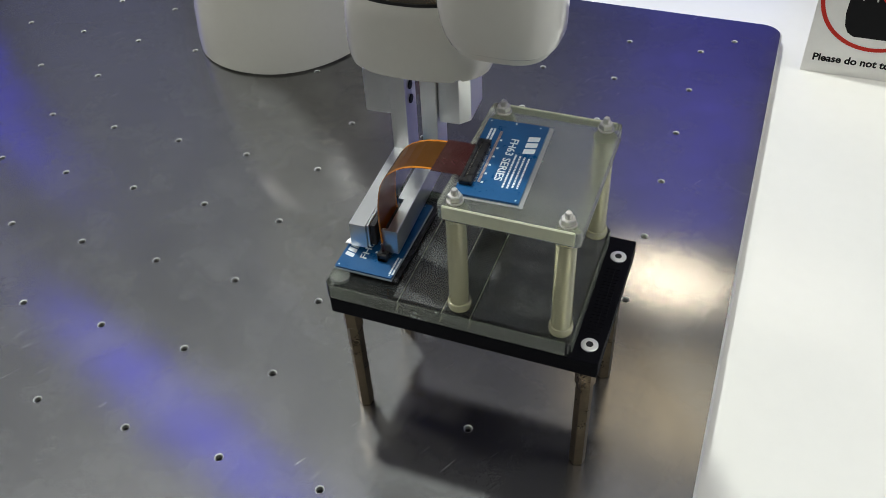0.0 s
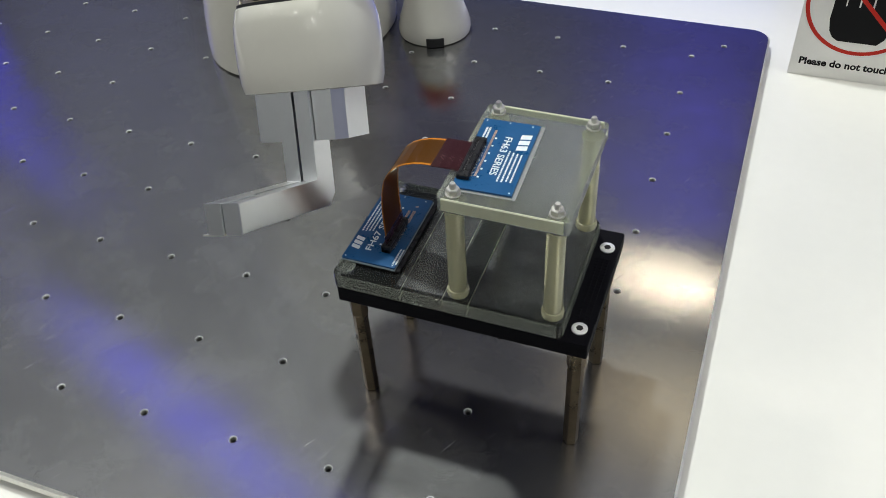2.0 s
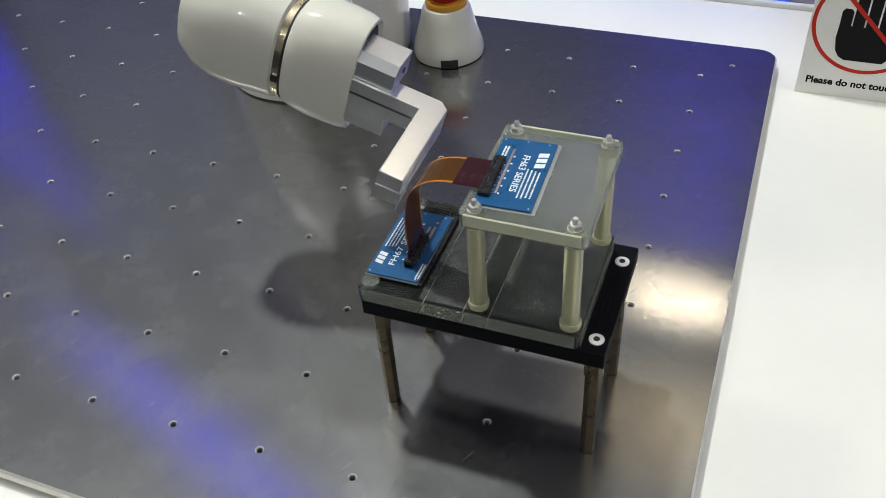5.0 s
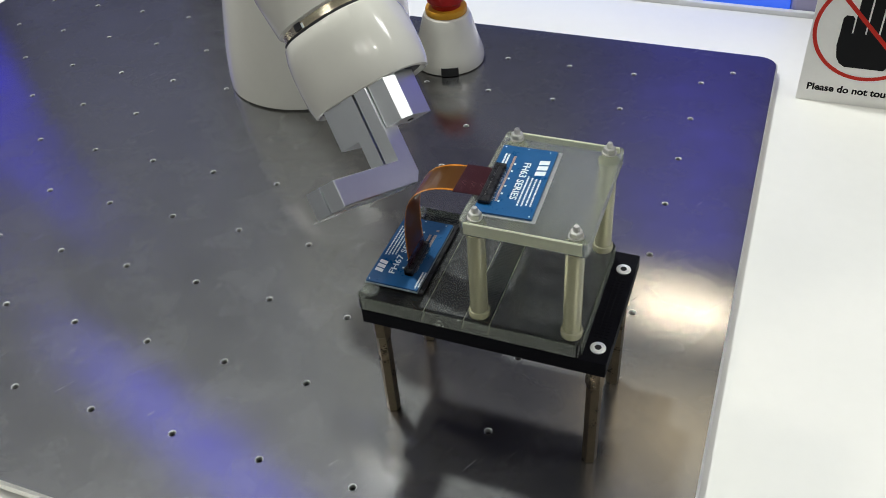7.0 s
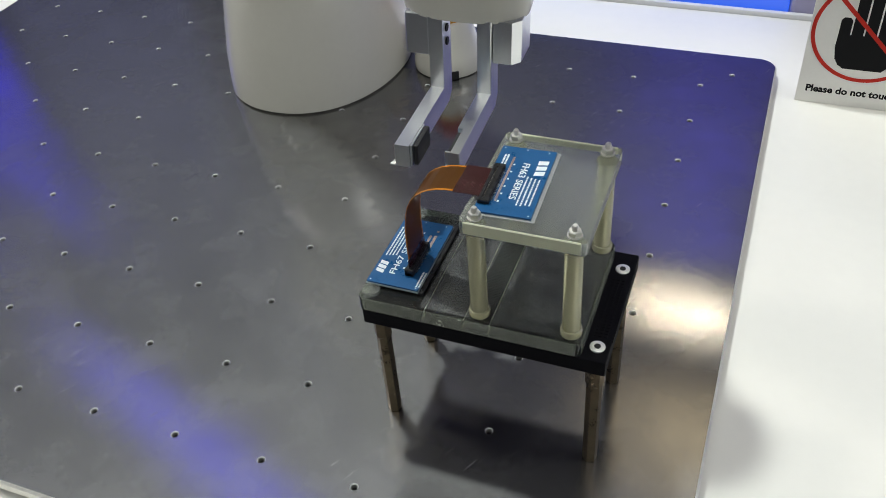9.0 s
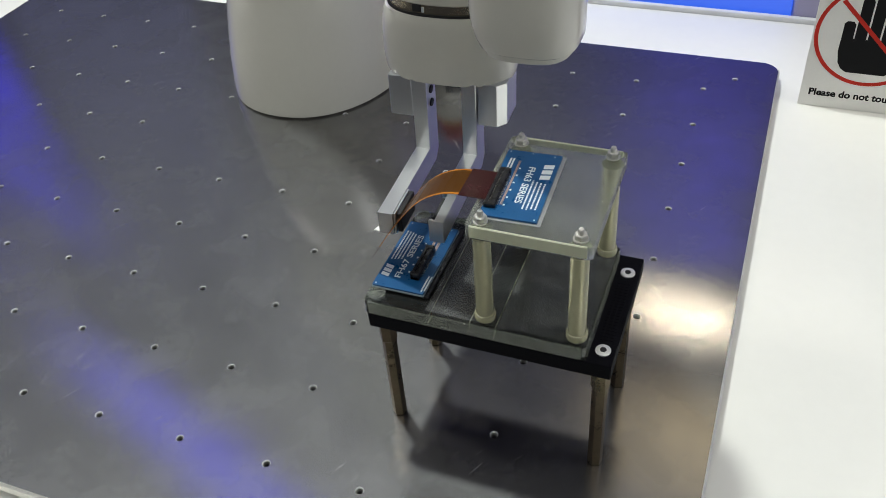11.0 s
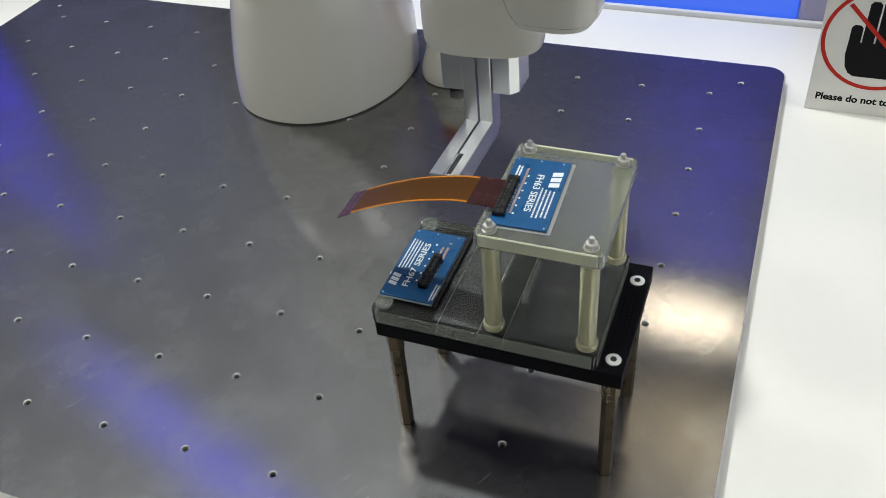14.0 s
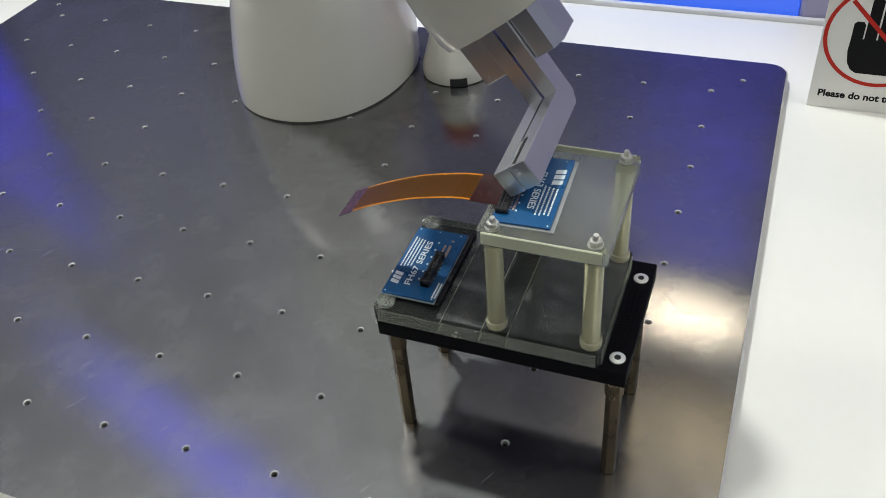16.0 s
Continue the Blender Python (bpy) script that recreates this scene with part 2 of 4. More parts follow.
def dust_sheen_film():
    """Blotchy pale dust and scuffs, with the sheet's milky sheen put in, clear in between."""
    m = bpy.data.materials.new("dust_and_sheen_on_acrylic")
    m.use_nodes = True
    n, l = m.node_tree.nodes, m.node_tree.links
    n.remove(n["Principled BSDF"])
    co, nz, speck, mr, add = n.new("ShaderNodeTexCoord"), n.new("ShaderNodeTexNoise"), n.new("ShaderNodeTexNoise"), n.new("ShaderNodeMapRange"), n.new("ShaderNodeMath")
    nz.inputs["Scale"].default_value, nz.inputs["Detail"].default_value = 70, 6
    speck.inputs["Scale"].default_value = 900
    for q in (nz, speck):
        l.new(co.outputs["Object"], q.inputs["Vector"])
    add.operation = "MULTIPLY"
    l.new(nz.outputs[0], add.inputs[0]), l.new(speck.outputs[0], add.inputs[1])
    for k, v in zip(("From Min", "From Max", "To Min", "To Max"), (0.16, 0.42, 0.015, 0.075)):
        mr.inputs[k].default_value = v
    l.new(add.outputs[0], mr.inputs[0])
    clear, pale, mix = n.new("ShaderNodeBsdfTransparent"), n.new("ShaderNodeBsdfDiffuse"), n.new("ShaderNodeMixShader")
    pale.inputs[0].default_value = (0.72, 0.74, 0.74, 1)
    l.new(mr.outputs[0], mix.inputs[0]), l.new(clear.outputs[0], mix.inputs[1]), l.new(pale.outputs[0], mix.inputs[2])
    l.new(mix.outputs[0], n["Material Output"].inputs[0])
    return m


DUST_SHEEN = dust_sheen_film()
SIGN = mat("matt_white_card", (0.80, 0.79, 0.76), 0.6, 0.0, 0.03, 60)
SIGN_RED = mat("printed_red", (0.50, 0.030, 0.02), 0.6, 0.0, 0.05, 200, ior=1.2)
SIGN_BLACK = mat("printed_black", (0.008, 0.008, 0.009), 0.6, 0.0, 0.1, 200, ior=1.2)
BUTTON = mat("red_button_plastic", (0.42, 0.012, 0.010), 0.35, 0.0, 0.06, 120)
COLLAR = mat("yellow_collar_plastic", (0.62, 0.30, 0.02), 0.4, 0.0, 0.06, 120)


def screen_glow():
    """The screen: an azure foot; above it unseen glow added for the plate's reflections, slate turning to violet-blue
    on the right.
    """
    m = glow("blue_led_screen", (0.150, 0.130, 0.95), 1.0)
    n, l = m.node_tree.nodes, m.node_tree.links
    co, xyz = n.new("ShaderNodeTexCoord"), n.new("ShaderNodeSeparateXYZ")
    l.new(co.outputs["Object"], xyz.inputs[0])
    last = n["Principled BSDF"].inputs["Emission Color"].links[0].from_socket
    for axis, a, b, other in ((0, 0.12, 0.335, (0.105, 0.108, 0.185, 1)), (2, 0.915, 0.965, (0.045, 0.16, 1.0, 1))):
        r, mix = n.new("ShaderNodeMapRange"), n.new("ShaderNodeMix")
        r.interpolation_type = "SMOOTHSTEP"
        r.inputs["From Min"].default_value, r.inputs["From Max"].default_value = a, b
        l.new(xyz.outputs[axis], r.inputs[0])
        mix.data_type = "RGBA"
        mix.inputs[6].default_value = other
        l.new(last, mix.inputs[7])
        l.new(r.outputs[0], mix.inputs[0])
        last = mix.outputs[2]
    l.new(last, n["Principled BSDF"].inputs["Emission Color"])
    return m


SCREEN = screen_glow()
VIOLETWALL = mat("lilac_painted_panel", (0.36, 0.34, 0.50), 0.5, 0.0, 0.05, 10)
LEDWALL = glow("violet_blue_led_wall", (0.09, 0.075, 1.0), 2.2)


# ---- mesh helpers ----
def mesh_ob(name, bm, material, parent=None, label="", smooth=False):
    me = bpy.data.meshes.new(name)
    bmesh.ops.recalc_face_normals(bm, faces=bm.faces)
    bm.to_mesh(me)
    bm.free()
    for q in (material if isinstance(material, (list, tuple)) else [material]):
        me.materials.append(q)
    if smooth:
        me.polygons.foreach_set("use_smooth", [True] * len(me.polygons))
        me.set_sharp_from_angle(angle=radians(35))
    ob = new(name, me)
    if parent:
        ob.parent = parent
    if label:
        ob["label"] = label
    return ob


def part(name, bm, material, parent, label="", smooth=False):
    return mesh_ob(name, bm, material, parent, label, smooth)


def box(bm, x0, x1, y0, y1, z0, z1, bevel=0.0, seg=2, index=0):
    made = bmesh.ops.create_cube(bm, size=1)["verts"]
    for v in made:
        v.co = ((x0 + x1) / 2 + v.co.x * (x1 - x0), (y0 + y1) / 2 + v.co.y * (y1 - y0), (z0 + z1) / 2 + v.co.z * (z1 - z0))
    faces = {f for v in made for f in v.link_faces}
    if bevel:
        out = bmesh.ops.bevel(bm, geom=list({e for v in made for e in v.link_edges}), offset=bevel, segments=seg, affect="EDGES", profile=0.5)
        faces = set(out["faces"]) | {f for f in faces if f.is_valid}
    for f in faces:
        f.material_index = index
    return bm


def lathe(bm, profile, n=32, centre=(0, 0), sx=1.0, sy=1.0, index=0, turn=0.0):
    """Rings (radius, z) round a vertical axis, closed at both ends."""
    rings = []
    for r, z in profile:
        rings.append([bm.verts.new((centre[0] + sx * r * math.cos(turn + 2 * math.pi * k / n), centre[1] + sy * r * math.sin(turn + 2 * math.pi * k / n), z)) for k in range(n)])
    faces = []
    for a, b in zip(rings, rings[1:]):
        for k in range(n):
            faces.append(bm.faces.new((a[k], a[(k + 1) % n], b[(k + 1) % n], b[k])))
    faces.append(bm.faces.new(rings[0][::-1]))
    faces.append(bm.faces.new(rings[-1]))
    for f in faces:
        f.material_index = index
    return bm


def prism(bm, outline, h0, h1, index=0, axis="z"):
    """An outline of (a, b) pushed from h0 to h1 along an axis."""
    put = {"z": lambda a, b, h: (a, b, h), "x": lambda a, b, h: (h, a, b), "y": lambda a, b, h: (a, h, b)}[axis]
    low = [bm.verts.new(put(a, b, h0)) for a, b in outline]
    high = [bm.verts.new(put(a, b, h1)) for a, b in outline]
    k = len(outline)
    faces = [bm.faces.new(low[::-1]), bm.faces.new(high)]
    faces += [bm.faces.new((low[i], low[(i + 1) % k], high[(i + 1) % k], high[i])) for i in range(k)]
    for f in faces:
        f.material_index = index
    return bm


def rounded(x0, x1, y0, y1, r, n=6):
    pts = []
    for cx, cy, a in ((x1 - r, y1 - r, 0), (x0 + r, y1 - r, 90), (x0 + r, y0 + r, 180), (x1 - r, y0 + r, 270)):
        for k in range(n + 1):
            q = radians(a + 90 * k / n)
            pts.append((cx + r * math.cos(q), cy + r * math.sin(q)))
    return pts


def soften(bm, width, seg=2, angle=30):
    es = [e for e in bm.edges if len(e.link_faces) == 2 and e.calc_face_angle(0) > radians(angle)]
    bmesh.ops.bevel(bm, geom=es, offset=width, segments=seg, affect="EDGES", profile=0.5)
    return bm


def lettering(name, words, size, material, parent, m, depth=0.00005, heavy=0.0):
    cu = bpy.data.curves.new(name, "FONT")
    cu.body, cu.size, cu.extrude, cu.resolution_u = words, size, depth, 3
    cu.offset = heavy
    tmp = bpy.data.objects.new(name, cu)
    scene.collection.objects.link(tmp)
    me = bpy.data.meshes.new_from_object(tmp.evaluated_get(bpy.context.evaluated_depsgraph_get()))
    bpy.data.objects.remove(tmp)
    me.materials.clear()
    me.materials.append(material)
    ob = new(name, me)
    ob.parent = parent
    ob.matrix_basis = m
    return ob


def empty(name, place=(0, 0, 0)):
    ob = new(name)
    ob.location = place
    ob.empty_display_size = 0.02
    return ob


# ---- the large structure ----
bm = bmesh.new()
box(bm, -6, 6, -6, 6, -0.95, -0.90)
tagged(mesh_ob("ground", bm, CARPET), "dark carpeted exhibition hall floor", "floor", kind="structure")

bm = bmesh.new()
prism(bm, rounded(-0.50, 1.10, -0.1112, 0.492, 0.002), -0.050, -0.010)
soften(bm, 0.002)
counter = tagged(empty("display_counter", (0, 0, -0.90)), "white laminate display counter with taupe front edging and raised back lip", "counter")
top = part("worktop", bm, WHITE_TOP, counter)
bm = bmesh.new()
box(bm, -0.47, 1.07, -0.10, 0.47, -0.90, -0.0502, 0.004)
edging_bm = bmesh.new()
box(edging_bm, -0.50, 1.10, -0.1280, -0.1114, -0.0500, -0.0118, 0.0015)
body = part("plinth", bm, WHITE_TRIM, counter)
bm = bmesh.new()
box(bm, -0.50, 1.10, 0.4925, 0.4975, -0.20, -0.0055, 0.001)
lip = part("back_lip", bm, WHITE_TRIM, counter, "white lip with a grey shadow gap")
edging = part("front_edging", edging_bm, TAUPE, counter, "taupe front edging")
for q in (top, body, lip, edging):
    q.location.z = 0.90

# blue screen behind the counter, with its lilac side panel
screen = tagged(empty("display_screen", (0, 0.504, -0.90)), "large glowing blue display screen behind the counter", "screen")
bm = bmesh.new()
box(bm, -0.16, 0.352, -0.004, 0.02, 0.86, 1.215, 0.002)
part("panel", bm, SCREEN, screen, "glowing blue panel")
# unseen header, added for its tone in the plate's reflection
bm = bmesh.new()
box(bm, -0.16, 0.352, -0.003, 0.02, 1.216, 1.23, 0.002)
part("header", bm, VIOLETWALL, screen, "added lilac header, out of view")
bm = bmesh.new()
box(bm, -0.18, 0.352, 0.021, 0.08, 0.0, 1.23, 0.004)
part("back_panel", bm, WHITE_TRIM, screen)
bm = bmesh.new()
box(bm, 0.3525, 1.15, -0.006, 0.08, 0.0, 1.23, 0.004)
part("side_panel", bm, VIOLETWALL, screen, "lilac painted side panel")

# tall blue light walls of the booth
wall = tagged(empty("led_wall", (-1.30, 0.98, -0.90)), "free-standing violet-blue light wall with a white frame", "light wall")
bm = bmesh.new()
box(bm, -0.03, 0.0, -0.32, 0.11, 1.36, 1.66, 0.004)
part("panel", bm, LEDWALL, wall, "glowing violet-blue panel")
bm = bmesh.new()
box(bm, -0.08, -0.031, -0.34, 0.14, 0.0, 1.76, 0.004)
part("frame", bm, WHITE_TRIM, wall)


def light_beam(place, turn, x0, x1, half, label):
    beam = tagged(empty("light_beam", place), label, "light beam", "light beams over the booth")
    beam.rotation_euler.z = turn
    bm = bmesh.new()
    box(bm, x0, x1, -half, half, 2.90, 2.94, 0.004)
    part("panel", bm, LEDWALL, beam, "glowing violet-blue underside")
    bm = bmesh.new()
    box(bm, x0 - 0.06, x1 + 0.04, -half - 0.05, half + 0.05, 2.9405, 3.0, 0.004)
    part("housing", bm, WHITE_TRIM, beam)
    for x in (x0 - 0.10, x1 + 0.08):
        bm = bmesh.new()
        box(bm, x - 0.03, x + 0.03, -0.03, 0.03, 0.0, 3.0, 0.004)
        part("post", bm, WHITE_TRIM, beam)


light_beam((-1.30, 1.125, -0.90), -0.36, -0.52, 0.80, 0.070, "overhead violet-blue light beam on two white posts")
light_beam((-2.87, 2.27, -0.90), -0.46, -0.75, 0.40, 0.13, "shorter overhead violet-blue light beam on white posts")

# perforated plate, 0.7 x 0.5 m, holes on a 50 mm grid
plate = tagged(empty("base_plate", (0, 0.15, -0.010)), "satin steel plate with a grid of tapped holes", "metal plate")
HOLES = [(0.05 * i, 0.05 * j) for i in range(-6, 7) for j in range(-1, 8) if not (j == 4 and -1 <= i <= 1)] + [(sx * 0.3205, y) for sx in (-1, 1) for y in (0.370, -0.070)]
bm = bmesh.new()
outer = rounded(-0.35, 0.35, -0.10, 0.40, 0.013, 8)
loops = [[bm.verts.new((x, y, 0)) for x, y in outer]]
K = 14
for hx, hy in HOLES:
    loops.append([bm.verts.new((hx + 0.0021 * math.cos(2 * math.pi * k / K), hy + 0.0021 * math.sin(2 * math.pi * k / K), 0)) for k in range(K)])
edges = []
for lp in loops:
    edges += [bm.edges.new((lp[k], lp[(k + 1) % len(lp)])) for k in range(len(lp))]
bmesh.ops.triangle_fill(bm, use_beauty=True, use_dissolve=False, edges=edges, normal=(0, 0, 1))
for (hx, hy), lp in zip(HOLES, loops[1:]):
    prev = lp
    # rings darken with depth, shade painted by material
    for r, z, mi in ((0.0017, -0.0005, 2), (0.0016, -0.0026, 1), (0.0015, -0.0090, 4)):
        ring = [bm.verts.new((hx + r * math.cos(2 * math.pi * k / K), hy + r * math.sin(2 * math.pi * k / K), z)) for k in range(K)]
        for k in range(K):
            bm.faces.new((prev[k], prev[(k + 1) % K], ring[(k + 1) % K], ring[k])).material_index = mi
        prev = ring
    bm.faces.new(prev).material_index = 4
prev = loops[0]
for inset, z in ((-0.0012, -0.0012), (-0.0012, -0.0065)):
    ring = []
    for x, y in outer:
        cx, cy = x, y - 0.15
        ring.append(bm.verts.new((cx * (1 - inset / 0.35), 0.15 + cy * (1 - inset / 0.25), z)))
    for k in range(len(ring)):
        bm.faces.new((prev[k], prev[(k + 1) % len(ring)], ring[(k + 1) % len(ring)], ring[k])).material_index = 3
    prev = ring
bm.faces.new(prev).material_index = 3
sheet = part("sheet", bm, [STEEL, HOLE, CHAMFER, STEEL_EDGE, HOLE_SHADE], plate)
sheet.location = (0, -0.15, 0.010)
for fx in (-0.31, 0.31):
    for fy in (-0.21, 0.21):
        bm = bmesh.new()
        lathe(bm, [(0.014, 0.0), (0.015, 0.0004), (0.015, 0.0032), (0.014, 0.0034)], 20, (fx, fy))
        part("foot", bm, RUBBER, plate, "black rubber foot under the plate")


def settle(ob):
    """Undo the parent's offset, so that a part is built in the place's own coordinates."""
    ob.location = -ob.parent.location
    return ob


# ---- robot arm ----
robot = tagged(empty("robot_arm", (0.0, 0.30, 0.0)), "glossy white robot arm with a two-finger aluminium gripper", "robot arm")


def ovoid(bm, rows, n=40, index=0, power=2.5, back=1.0):
    """Rings given by centre x, y, half widths x, y and height, with a straight-sided oval plan."""
    rings = []
    for cx, cy, rx, ry, z in rows:
        ring = []
        for k in range(n):
            a = 2 * math.pi * k / n
            c, s = math.cos(a), math.sin(a)
            e = 2 / power
            ring.append(bm.verts.new((cx + rx * math.copysign(abs(c) ** e, c), cy + ry * (back if s > 0 else 1) * math.copysign(abs(s) ** e, s), z)))
        rings.append(ring)
    for a, b in zip(rings, rings[1:]):
        for k in range(n):
            bm.faces.new((a[k], a[(k + 1) % n], b[(k + 1) % n], b[k])).material_index = index
    bm.faces.new(rings[0][::-1]).material_index = index
    bm.faces.new(rings[-1]).material_index = index
    return bm


bm = bmesh.new()
ovoid(bm, [(0.0015 + 0.05 * z, 0.022 - 0.02 * z, rx + 0.002, ry, z) for z, rx, ry in ((0.0, 0.0662, 0.0880), (0.0015, 0.0680, 0.0900), (0.012, 0.0682, 0.0902), (0.035, 0.0668, 0.0885),
           (0.065, 0.0632, 0.0845), (0.095, 0.0588, 0.0795), (0.125, 0.0545, 0.073), (0.150, 0.050, 0.064), (0.166, 0.042, 0.052), (0.174, 0.028, 0.034))], 64, 0, 2.15, 0.80)
part("base_column", bm, ROBOT, robot, "glossy white tapered column", True)

# wrist: origin at the fingers' inner elbow, z along the wrist's axis
bm = bmesh.new()
CX, CY = -0.0012, 0.0183
ovoid(bm, [(CX, CY, 0.026, 0.0160, 0.0385), (CX, CY, 0.0290, 0.0182, 0.0358), (CX, CY, 0.0303, 0.0192, 0.0362), (CX, CY, 0.0312, 0.0203, 0.0400), (CX, CY, 0.0315, 0.0215, 0.048),
           (CX, CY, 0.0312, 0.0226, 0.057), (CX, CY, 0.0302, 0.0232, 0.064), (CX, CY, 0.0284, 0.0230, 0.0698), (CX, CY, 0.0268, 0.0222, 0.0710)], 56)
wrist = part("wrist", bm, ROBOT, robot, "glossy white bell-shaped wrist", True)
bm = bmesh.new()
ovoid(bm, [(CX, CY, 0.0240, 0.0200, 0.0708), (CX, CY, 0.0264, 0.0220, 0.0711), (CX, CY, 0.0264, 0.0220, 0.0757), (CX, CY, 0.0240, 0.0200, 0.0761)], 56)
part("ring", bm, RING, wrist, "polished brass joint ring", True)
bm = bmesh.new()
box(bm, CX - 0.0095, CX - 0.0055, CY - 0.0222, CY - 0.0205, 0.0722, 0.0756, 0.0002, 1)
part("index_notch", bm, RUBBER, wrist, "black index notch in the ring")
bm = bmesh.new()
box(bm, CX - 0.0053, CX - 0.0043, CY - 0.0223, CY - 0.0205, 0.0722, 0.0745, 0.0001, 1)
part("index_tick", bm, SILK, wrist, "white index tick beside the notch")
bm = bmesh.new()
ovoid(bm, [(CX, CY, 0.0250, 0.0208, 0.0703), (CX, CY, 0.0272, 0.0227, 0.0705), (CX, CY, 0.0272, 0.0227, 0.0717), (CX, CY, 0.0250, 0.0208, 0.0719)], 56)
part("seal", bm, RUBBER, wrist, "black joint seal", True)
bm = bmesh.new()
ovoid(bm, [(CX, CY, 0.0265, 0.0220, 0.0755), (CX, CY, 0.0284, 0.0232, 0.0765), (CX, CY, 0.0294, 0.0242, 0.084), (CX, CY, 0.0304, 0.0268, 0.096), (CX, CY, 0.0300, 0.0278, 0.107),
           (CX, CY, 0.0275, 0.0262, 0.118), (CX, CY, 0.0225, 0.0215, 0.127), (CX, CY, 0.0120, 0.0110, 0.132)], 56)
part("sleeve", bm, ROBOT, wrist, "", True)
bm = bmesh.new()
ovoid(bm, [(0.0445, -0.009, 0.010, 0.010, 0.0656), (0.0445, -0.009, 0.0160, 0.0160, 0.0659), (0.0443, -0.009, 0.0180, 0.0180, 0.0670), (0.0442, -0.009, 0.0184, 0.0184, 0.0700),
           (0.0449, -0.009, 0.0197, 0.0198, 0.0702), (0.0446, -0.009, 0.0202, 0.0206, 0.0708), (0.0438, -0.009, 0.0211, 0.0215, 0.0745), (0.0431, -0.0087, 0.0217, 0.0224, 0.0795), (0.0427, -0.0083, 0.0220, 0.0230, 0.0850),
           (0.0425, -0.007, 0.0222, 0.0238, 0.096), (0.0425, -0.004, 0.0224, 0.0248, 0.125), (0.0420, 0.0, 0.0215, 0.0238, 0.148), (0.0415, 0.0, 0.016, 0.017, 0.160), (0.0415, 0.0, 0.006, 0.006, 0.164)], 48, 0, 3.0)
# latch on the forearm's inner side
box(bm, 0.0165, 0.0215, -0.0145, -0.0060, 0.0880, 0.1025, 0.0006, 2)
forearm = part("forearm_end", bm, ROBOT, wrist, "glossy white rounded forearm end", True)

# black fill put in for the shaded gap inside the wrist's rim
bm = bmesh.new()
ovoid(bm, [(CX, CY, 0.0262, 0.0160, 0.0372), (CX, CY, 0.0272, 0.0168, 0.0375), (CX, CY, 0.0262, 0.0160, 0.0383)], 48)
part("gap_shade", bm, RUBBER, wrist, "black fill for the shaded gap under the wrist", True)

# upper links: shoulder on the column, upper arm and forearm, each built along its own z
SHOULDER, UPPER, FORE = Vector((0.0, 0.005, 0.235)), 0.23, 0.24
bm = bmesh.new()
ovoid(bm, [(0.002, 0.008, 0.030, 0.030, 0.170), (0.001, 0.006, 0.052, 0.048, 0.178), (0.0, 0.005, 0.058, 0.052, 0.200), (0.0, 0.005, 0.060, 0.054, 0.235), (0.0, 0.005, 0.056, 0.050, 0.262), (0.0, 0.005, 0.040, 0.036, 0.282), (0.0, 0.005, 0.012, 0.012, 0.290)], 48)
part("shoulder", bm, ROBOT, robot, "glossy white shoulder joint", True)


def link(name, length, wide, narrow):
    bm = bmesh.new()
    ovoid(bm, [(0, 0, 0.010, 0.010, -wide), (0, 0, wide * 0.7, wide * 0.65, -wide * 0.75), (0, 0, wide, wide * 0.9, -wide * 0.2), (0, 0, wide * 0.95, wide * 0.85, length * 0.3),
               (0, 0, narrow * 1.05, narrow, length * 0.75), (0, 0, narrow, narrow * 0.95, length), (0, 0, narrow * 0.7, narrow * 0.65, length + narrow * 0.6), (0, 0, 0.008, 0.008, length + narrow * 0.8)], 36)
    return part(name, bm, ROBOT, robot, "glossy white arm link", True)


upper_arm, fore_link = link("upper_arm", UPPER, 0.046, 0.036), link("forearm", FORE, 0.040, 0.024)

W, L, HH, D, C = 0.0075, 0.0527, 0.0115, 0.0125, 0.0046
SIDE = [(0, 0.0375), (0, 0), (-L, 0), (-L, -HH), (D - C, -HH), (D, -HH + C), (D, 0.0375)]


